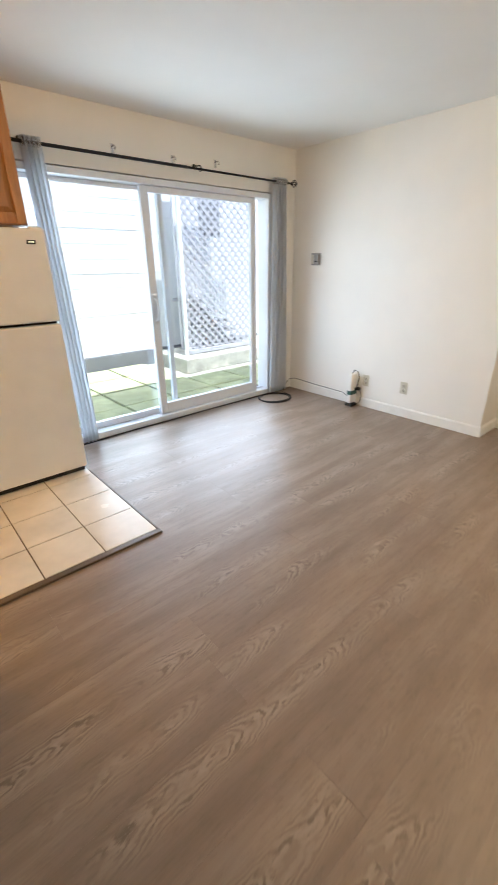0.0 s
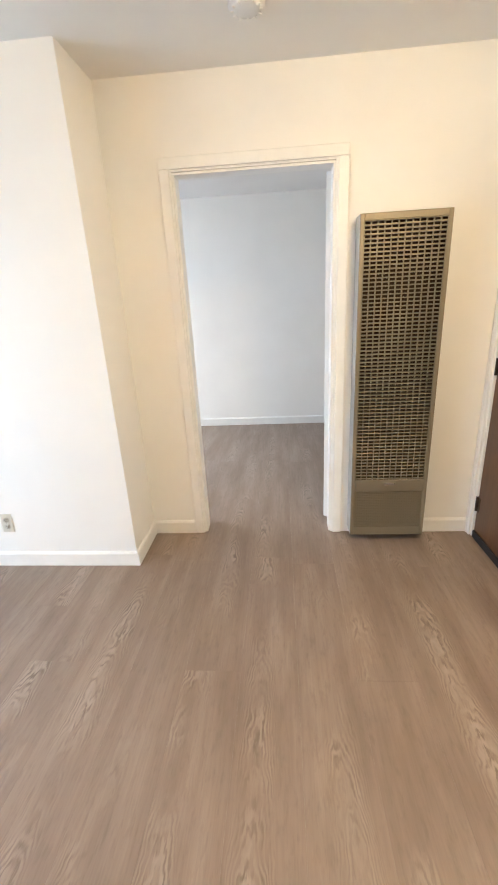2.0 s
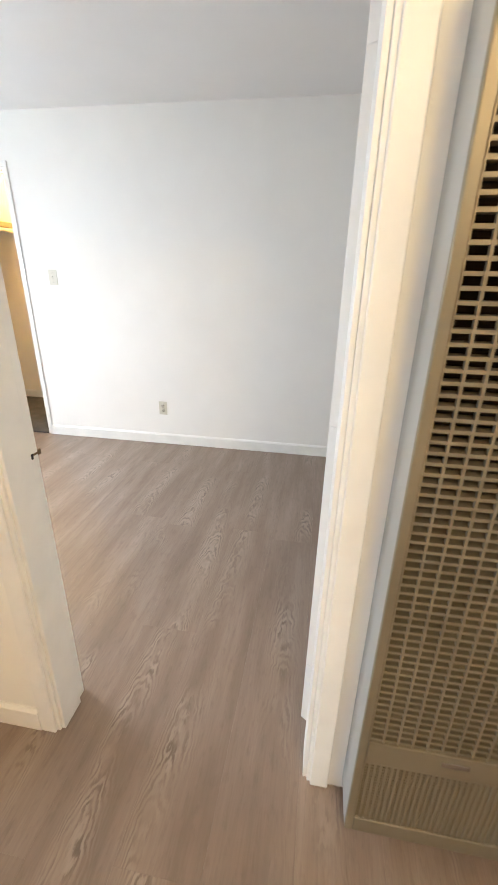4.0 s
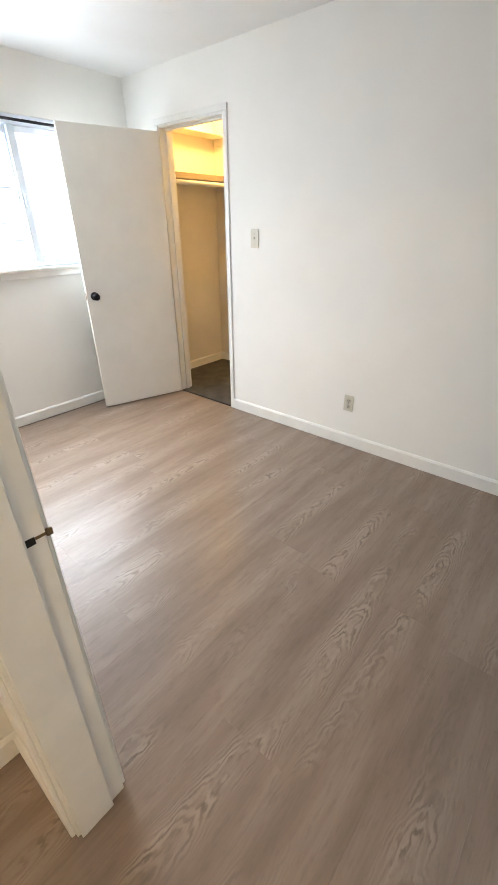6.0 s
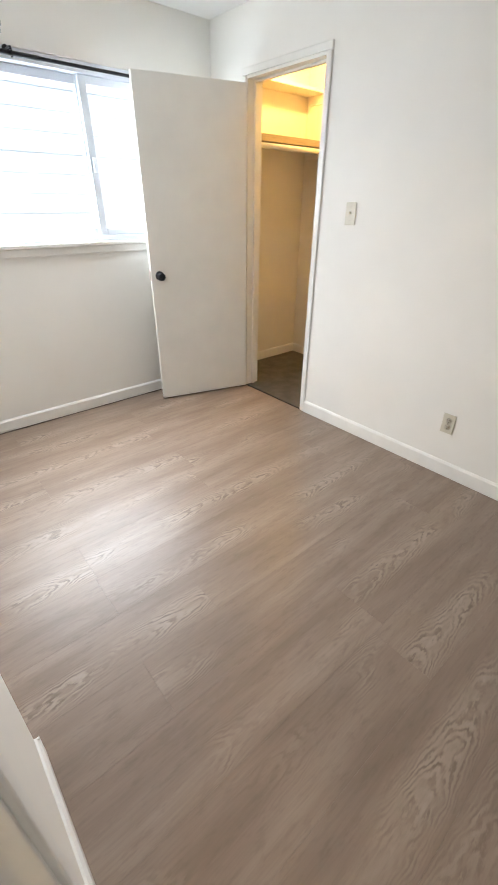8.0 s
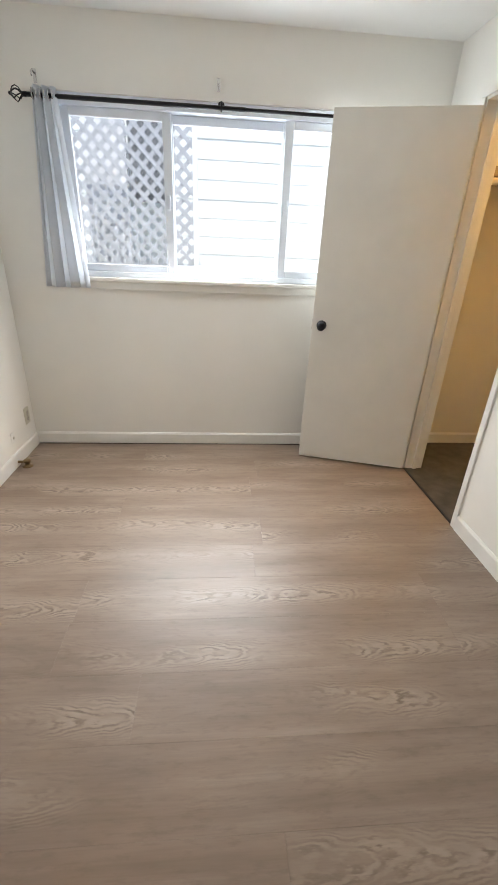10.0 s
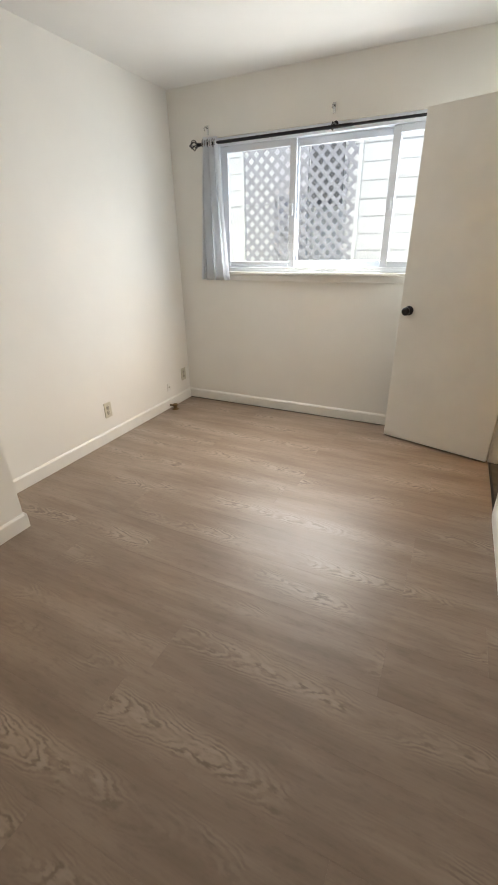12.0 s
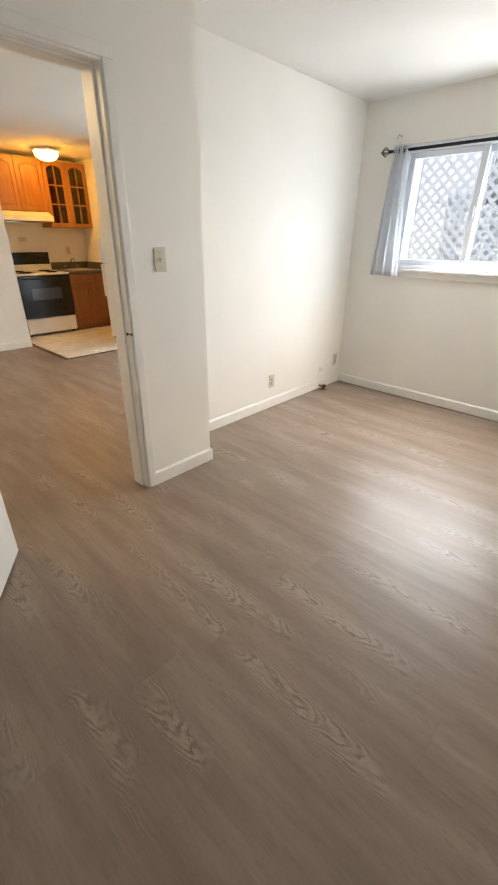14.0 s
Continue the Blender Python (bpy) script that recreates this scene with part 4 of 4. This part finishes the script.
SF = -4.245
stove = thing("stove", (-4.56, -1.05, 0.0125), "white enamel stove with black oven door and electric coils", "stove")
part("body", boxed(-4.89, SF - 0.03, -1.425, -0.672, 0.04, 0.868, bev=0.004), WHITEENAMEL, stove)
part("cooktop", boxed(-4.89, SF + 0.012, -1.428, -0.67, 0.869, 0.893, bev=0.006), WHITEENAMEL, stove)
od = part("oven_door", boxed(SF - 0.029, SF + 0.01, -1.418, -0.678, 0.275, 0.862, bev=0.006), BLACKGLASS, stove, "black glass oven door")
part("oven_window", boxed(SF + 0.0105, SF + 0.0125, -1.27, -0.83, 0.53, 0.69, bev=0.0006), BLUEGLASS, od, "grey oven window")
bm = bmesh.new()
tube(bm, [(SF + 0.008, -1.36, 0.825), (SF + 0.045, -1.36, 0.825), (SF + 0.045, -0.74, 0.825), (SF + 0.008, -0.74, 0.825)], 0.009)
part("handle", bm, RUBBER, od)
part("drawer", boxed(SF - 0.029, SF + 0.006, -1.418, -0.678, 0.055, 0.268, bev=0.006), WHITEENAMEL, stove)
part("back_panel", boxed(-4.892, -4.82, -1.425, -0.672, 0.893, 1.165, bev=0.01), WHITEENAMEL, stove)
bp = part("control_panel", boxed(-4.819, -4.812, -1.41, -0.69, 0.985, 1.155, bev=0.002), BLACKGLASS, stove, "black control panel")
for y in (-1.35, -1.26, -0.84, -0.75):
    bm = bmesh.new()
    lathe(bm, [(0, 0), (0.02, 0), (0.017, 0.018), (0, 0.02)], (-4.812, y, 1.07), "X", 16)
    part("dial", bm, RUBBER, bp)
for cx, cy, r in ((-4.41, -1.24, 0.09), (-4.41, -0.86, 0.075), (-4.67, -1.24, 0.075), (-4.67, -0.86, 0.09)):
    bm = bmesh.new()
    lathe(bm, [(0, 0), (r + 0.012, 0), (r + 0.012, 0.004), (r, 0.002), (0, 0.001)], (cx, cy, 0.8935), "Z", 24)
    tube(bm, [(cx + (0.02 + (r - 0.02) * k / 72) * math.cos(k * 0.3), cy + (0.02 + (r - 0.02) * k / 72) * math.sin(k * 0.3), 0.903) for k in range(73)], 0.005, 6)
    part("burner", bm, BLACK, stove, "black electric coil burner")
for px in (-4.85, -4.3):
    for py in (-1.38, -0.72):
        part("foot", boxed(px - 0.015, px + 0.015, py - 0.015, py + 0.015, 0.0127, 0.039), RUBBER, stove)

sink = thing("sink_cabinet", (-4.56, -0.33, 0.0125), "reddish oak sink base cabinet", "cabinet")
part("body", boxed(-4.89, SF - 0.021, -0.666, -0.004, 0.10, 0.86), OAKDARK, sink)
part("toe_kick", boxed(-4.89, SF - 0.08, -0.666, -0.004, 0.0127, 0.099), OAKDARK, sink)
part("false_drawer", boxed(SF - 0.0205, SF - 0.002, -0.655, -0.02, 0.71, 0.845, bev=0.004), OAKDARK, sink)
for y in (-0.655, -0.335):
    panel_door(sink, "door", (SF, y, 0.115), 90, 0.315, 0.58, OAKDARK, arch=False)
ct = thing("countertop", (-4.56, -0.33, 0.861), "dark speckled laminate countertop with a short backsplash", "countertop")
part("top", boxed(-4.892, SF + 0.02, -0.667, -0.003, 0.861, 0.9, bev=0.004), COUNTER, ct)
part("backsplash", boxed(-4.896, -4.875, -0.667, -0.026, 0.9005, 1.0, bev=0.003), COUNTER, ct)
part("backsplash", boxed(-4.874, SF + 0.0, -0.025, -0.004, 0.9005, 1.0, bev=0.003), COUNTER, ct)
sk = thing("sink", (-4.55, -0.36, 0.9), "small stainless steel drop-in sink with a faucet", "sink")
bm = bmesh.new()
for q in ((-4.80, -4.75, -0.60, -0.12), (-4.36, -4.31, -0.60, -0.12), (-4.75, -4.36, -0.60, -0.57), (-4.75, -4.36, -0.15, -0.12)):
    box(bm, *q, 0.9005, 0.907, bev=0.002)
part("rim", bm, CHROME, sk)
# no hollow: a flat plate whose grey gives the bowl's shade
part("bowl", boxed(-4.75, -4.36, -0.57, -0.15, 0.9003, 0.9025), GREYBOX, sk, "flat grey plate for the steel bowl, shade in its colour")
bm = bmesh.new()
tube(bm, [(-4.775, -0.36, 0.907), (-4.775, -0.36, 0.99), (-4.76, -0.36, 1.035), (-4.72, -0.36, 1.055), (-4.66, -0.36, 1.045), (-4.63, -0.36, 1.01)], 0.01, 12)
f1 = part("faucet", bm, CHROME, sk, "chrome faucet")
for y in (-0.46, -0.26):
    bm = bmesh.new()
    lathe(bm, [(0, 0), (0.022, 0), (0.02, 0.025), (0.026, 0.03), (0.024, 0.045), (0, 0.05)], (-4.775, y, 0.907), "Z", 14)
    part("tap_handle", bm, CHROME, f1)
plate_at("wall_outlet", -4.9, -0.323, 1.17, "x", "outlet", "ivory wall outlet above the kitchen counter")
plate_at("wall_outlet", -4.9, -1.0, 1.33, "x", "plain", "flat metal plate on the wall behind the stove", 0.12, 0.06)



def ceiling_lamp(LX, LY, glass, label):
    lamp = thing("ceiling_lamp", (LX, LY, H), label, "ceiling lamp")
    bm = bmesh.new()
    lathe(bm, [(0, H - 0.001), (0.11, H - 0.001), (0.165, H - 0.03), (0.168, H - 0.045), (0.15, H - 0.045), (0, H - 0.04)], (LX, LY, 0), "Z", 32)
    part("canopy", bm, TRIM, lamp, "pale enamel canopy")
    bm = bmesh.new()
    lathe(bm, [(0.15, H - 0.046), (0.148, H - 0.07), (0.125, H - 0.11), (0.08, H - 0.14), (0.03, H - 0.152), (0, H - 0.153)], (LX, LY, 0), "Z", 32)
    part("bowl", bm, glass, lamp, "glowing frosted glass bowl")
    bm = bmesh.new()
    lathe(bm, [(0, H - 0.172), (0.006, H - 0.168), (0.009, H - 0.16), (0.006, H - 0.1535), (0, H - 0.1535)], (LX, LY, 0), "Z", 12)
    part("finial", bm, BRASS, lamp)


ceiling_lamp(-4.02, -0.8, LAMPGLASS, "round kitchen ceiling lamp with a warm glowing glass bowl")
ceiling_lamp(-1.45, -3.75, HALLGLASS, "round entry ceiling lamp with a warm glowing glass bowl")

smoke = thing("smoke_detector", (-0.06, -2.97, H), "round white smoke detector on the ceiling", "smoke detector")
bm = bmesh.new()
lathe(bm, [(0, 0), (0.066, 0), (0.067, -0.004), (0.064, -0.008), (0.058, -0.009), (0.054, -0.017), (0.042, -0.021), (0, -0.022)], (-0.06, -2.97, H - 0.001), "Z", 32)
part("housing", bm, CEIL, smoke)
for k in range(12):
    a = k * math.pi / 6
    bm = bmesh.new()
    box(bm, -0.004, 0.004, 0.0, 0.012, -0.002, 0.002)
    bmesh.ops.transform(bm, matrix=Matrix.Translation((-0.06, -2.97, H - 0.0215)) @ Matrix.Rotation(a, 4, "Z") @ Matrix.Translation((0, 0.046, 0)), verts=bm.verts)
    part("vent_slot", bm, TRIM, smoke)


# ---- things at the living room wall ----
th = thing("thermostat", (0.0, -0.323, 1.42), "small grey wall thermostat with a pale cover plate", "thermostat")
part("back_plate", boxed(-0.006, -0.0005, -0.385, -0.262, 1.362, 1.478, bev=0.002), GREYBOX, th)
part("cover", boxed(-0.03, -0.0065, -0.372, -0.315, 1.376, 1.464, bev=0.004), GREYBOX, th)
part("dial", boxed(-0.033, -0.0305, -0.362, -0.326, 1.395, 1.403), SLOT, th)
part("pale_panel", boxed(-0.012, -0.0065, -0.311, -0.268, 1.376, 1.464, bev=0.002), PLATE, th)

md = thing("modem", (-0.05, -0.945, 0.0), "white upright modem on a black foot with dark cables", "modem")
part("case", boxed(-0.115, -0.015, -0.968, -0.924, 0.03, 0.335, bev=0.012), TRIM, md)
bm = bmesh.new()
box(bm, -0.12, -0.012, -0.985, -0.905, 0.001, 0.022, bev=0.005)
box(bm, -0.09, -0.03, -0.97, -0.92, 0.021, 0.032)
part("foot", bm, RUBBER, md, "black plastic foot")
part("band", boxed(-0.117, -0.013, -0.972, -0.921, 0.12, 0.165, bev=0.006), plain("green_plastic", (0.03, 0.10, 0.08), 0.4), md, "dark green cable bundle")
part("plug", boxed(-0.06, -0.014, -1.02, -0.973, 0.17, 0.195, bev=0.004), RUBBER, md, "black plug")
bm = bmesh.new()
tube(bm, [(-0.03, -0.975, 0.18), (-0.03, -1.0, 0.30), (-0.035, -0.98, 0.36), (-0.05, -0.945, 0.372), (-0.06, -0.93, 0.33)], 0.004, 8)
tube(bm, [(-0.03, -1.01, 0.175), (-0.02, -1.03, 0.12), (-0.03, -1.03, 0.05), (-0.05, -0.99, 0.012)], 0.003, 8)
part("cable", bm, RUBBER, md, "thin black cable")

cord = thing("cable_coil", (-0.42, -0.18, 0.0), "loose coil of black cable lying on the floor", "cable")
bm = bmesh.new()
pts = []
for k in range(90):
    a = k * 2 * math.pi / 30
    r = 0.185 + 0.012 * math.sin(k * 0.37)
    pts.append((-0.48 + 1.0 * r * math.cos(a), -0.225 + 0.86 * r * math.sin(a), 0.0055 + 0.0045 * (k // 30) + 0.001 * math.sin(k)))
tube(bm, pts, 0.0052, 6)
part("loops", bm, RUBBER, cord)
bm = bmesh.new()
tube(bm, [pts[-1], (-0.26, -0.13, 0.01), (-0.16, -0.06, 0.05), (-0.05, -0.025, 0.105), (-0.018, -0.1, 0.125), (-0.018, -0.4, 0.11), (-0.018, -0.8, 0.1), (-0.03, -0.93, 0.05)], 0.003, 6)
part("lead", bm, RUBBER, cord)
bm = bmesh.new()
tube(bm, [pts[0], (-0.34, -0.07, 0.006), (-0.62, -0.048, 0.006), (-0.9, -0.045, 0.006), (-1.3, -0.038, 0.006), (-1.7, -0.05, 0.006), (-2.1, -0.04, 0.006), (-2.45, -0.055, 0.006), (-2.7, -0.06, 0.006)], 0.006, 6)
part("tail", bm, RUBBER, cord, "cable running along the door sill")

pp = thing("pipe_stub", (0.2, -0.215, 0.0), "short capped brass pipe stub in the floor", "pipe")
bm = bmesh.new()
lathe(bm, [(0, 0.001), (0.034, 0.001), (0.034, 0.004), (0.02, 0.008), (0.016, 0.01), (0.016, 0.03), (0.022, 0.032), (0.023, 0.045), (0.018, 0.05), (0, 0.05)], (0.195, -0.215, 0), "Z", 16)
part("body", bm, BRASS, pp)
bm = bmesh.new()
tube(bm, [(0.195, -0.215, 0.03), (0.16, -0.215, 0.032), (0.139, -0.215, 0.032)], 0.009, 10)
part("branch", bm, BRASS, pp)


# ---- closet ----
for z, dep, th_, lab in ((1.775, 0.34, 0.045, "bare wooden closet shelf with a deep front edge"), (2.15, 0.20, 0.022, "cream painted upper closet shelf")):
    s = thing("closet_shelf", (3.33, 0.0, z), lab, "shelf")
    part("board", boxed(2.885, 3.778, 0.188 - dep, 0.188, z, z + th_, bev=0.002), SHELFWOOD if dep > 0.3 else CLOSETPAINT, s)
    part("side_cleat", boxed(3.76, 3.778, 0.188 - dep, 0.168, z - 0.06, z - 0.001, bev=0.002), CLOSETPAINT, s)
rail = thing("closet_rod", (3.33, -0.13, 1.745), "white painted wooden hanging rail in the closet", "closet rod")
bm = bmesh.new()
tube(bm, [(2.884, -0.175, 1.745), (3.777, -0.175, 1.745)], 0.018, 14)
part("rail", bm, CLOSETPAINT, rail)
bulb = thing("closet_lamp", (3.35, -0.33, H), "bare warm bulb in a porcelain holder on the closet ceiling", "lamp")
bm = bmesh.new()
lathe(bm, [(0, 0), (0.055, 0), (0.05, -0.03), (0.025, -0.04), (0, -0.04)], (3.35, -0.33, H - 0.001), "Z", 20)
part("holder", bm, TRIM, bulb)
bm = bmesh.new()
lathe(bm, [(0, -0.041), (0.014, -0.042), (0.016, -0.06), (0.03, -0.09), (0.032, -0.11), (0.022, -0.132), (0, -0.14)], (3.35, -0.33, H - 0.001), "Z", 20)
part("bulb", bm, BULB, bulb, "glowing glass bulb")
structure("closet_threshold", boxed(2.752, 2.766, -0.887, -0.246, 0.0005, 0.009, bev=0.002), RUBBER, "dark edge of the closet carpet", "trim")


# ---- floor pieces ----
def piece(name, sx, sy, z0, z1, mat, ch):
    """A flat piece with an eased top edge, its origin at its centre."""
    key = (name, round(sx, 4), round(sy, 4))
    if key not in PIECES:
        me = bpy.data.meshes.new(name)
        a, b = sx / 2, sy / 2
        vs = []
        for k, z in ((0, z0), (0, z1 - ch), (ch, z1)):
            vs += [(-a + k, -b + k, z), (a - k, -b + k, z), (a - k, b - k, z), (-a + k, b - k, z)]
        fs = [(8, 9, 10, 11)]
        for r in (0, 4):
            fs += [(r + i, r + (i + 1) % 4, r + 4 + (i + 1) % 4, r + 4 + i) for i in range(4)]
        me.from_pydata(vs, [], fs)
        me.materials.append(mat)
        PIECES[key] = me
    return PIECES[key]


PIECES = {}
PW, PL = 0.2285, 1.52
r0 = -1.955 - PW * 11
for r in range(21):
    y0, y1 = r0 + PW * r, r0 + PW * (r + 1)
    off = {11: 1.175, 12: 0.862}.get(r, (r * 0.517 + 0.23 * (r % 3)) % PL)
    xmin = -4.9 if y0 < -1.6 else -2.75
    x = off - PL * 6
    while x < 2.757:
        a, b = max(x, xmin), min(x + PL, 2.756)
        if b - a > 0.02:
            ya, yb = y0, min(y1, 0.138)
            o = new("plank", piece("plank", b - a - 0.0002, yb - ya - 0.0002, -0.0085, 0.0, PLANK, 0.0004))
            o.parent = floor
            o.location = ((a + b) / 2, (ya + yb) / 2, 0)
        x += PL
tiles = structure("kitchen_tile_bed", boxed(-4.899, -2.728, -1.546, -0.001, -0.008, 0.009), GROUT, "cream ceramic kitchen floor tiles with dark grout", "floor")
for i in range(8):
    for j in range(6):
        x1, y0 = -2.726 - 0.303 * i, -1.544 + 0.303 * j
        x0, y1 = max(x1 - 0.303, -4.898), min(y0 + 0.303, -0.003)
        if x1 - x0 > 0.03 and y1 - y0 > 0.02:
            o = new("tile", piece("tile", x1 - x0 - 0.006, y1 - y0 - 0.006, 0.004, 0.0125, TILE, 0.0015))
            o.parent = tiles
            o.location = ((x0 + x1) / 2, (y0 + y1) / 2, random.uniform(-0.0004, 0.0004))
structure("trim_tile_south", boxed(-3.73, -2.715, -1.582, -1.547, 0.0005, 0.014, bev=0.003), TRIMWOOD, "brown wooden edging strip along the tiles", "trim")
structure("trim_tile_east", boxed(-2.727, -2.715, -1.5465, -0.56, 0.0005, 0.013, bev=0.003), TRIMWOOD, "brown wooden edging strip beside the tiles", "trim")
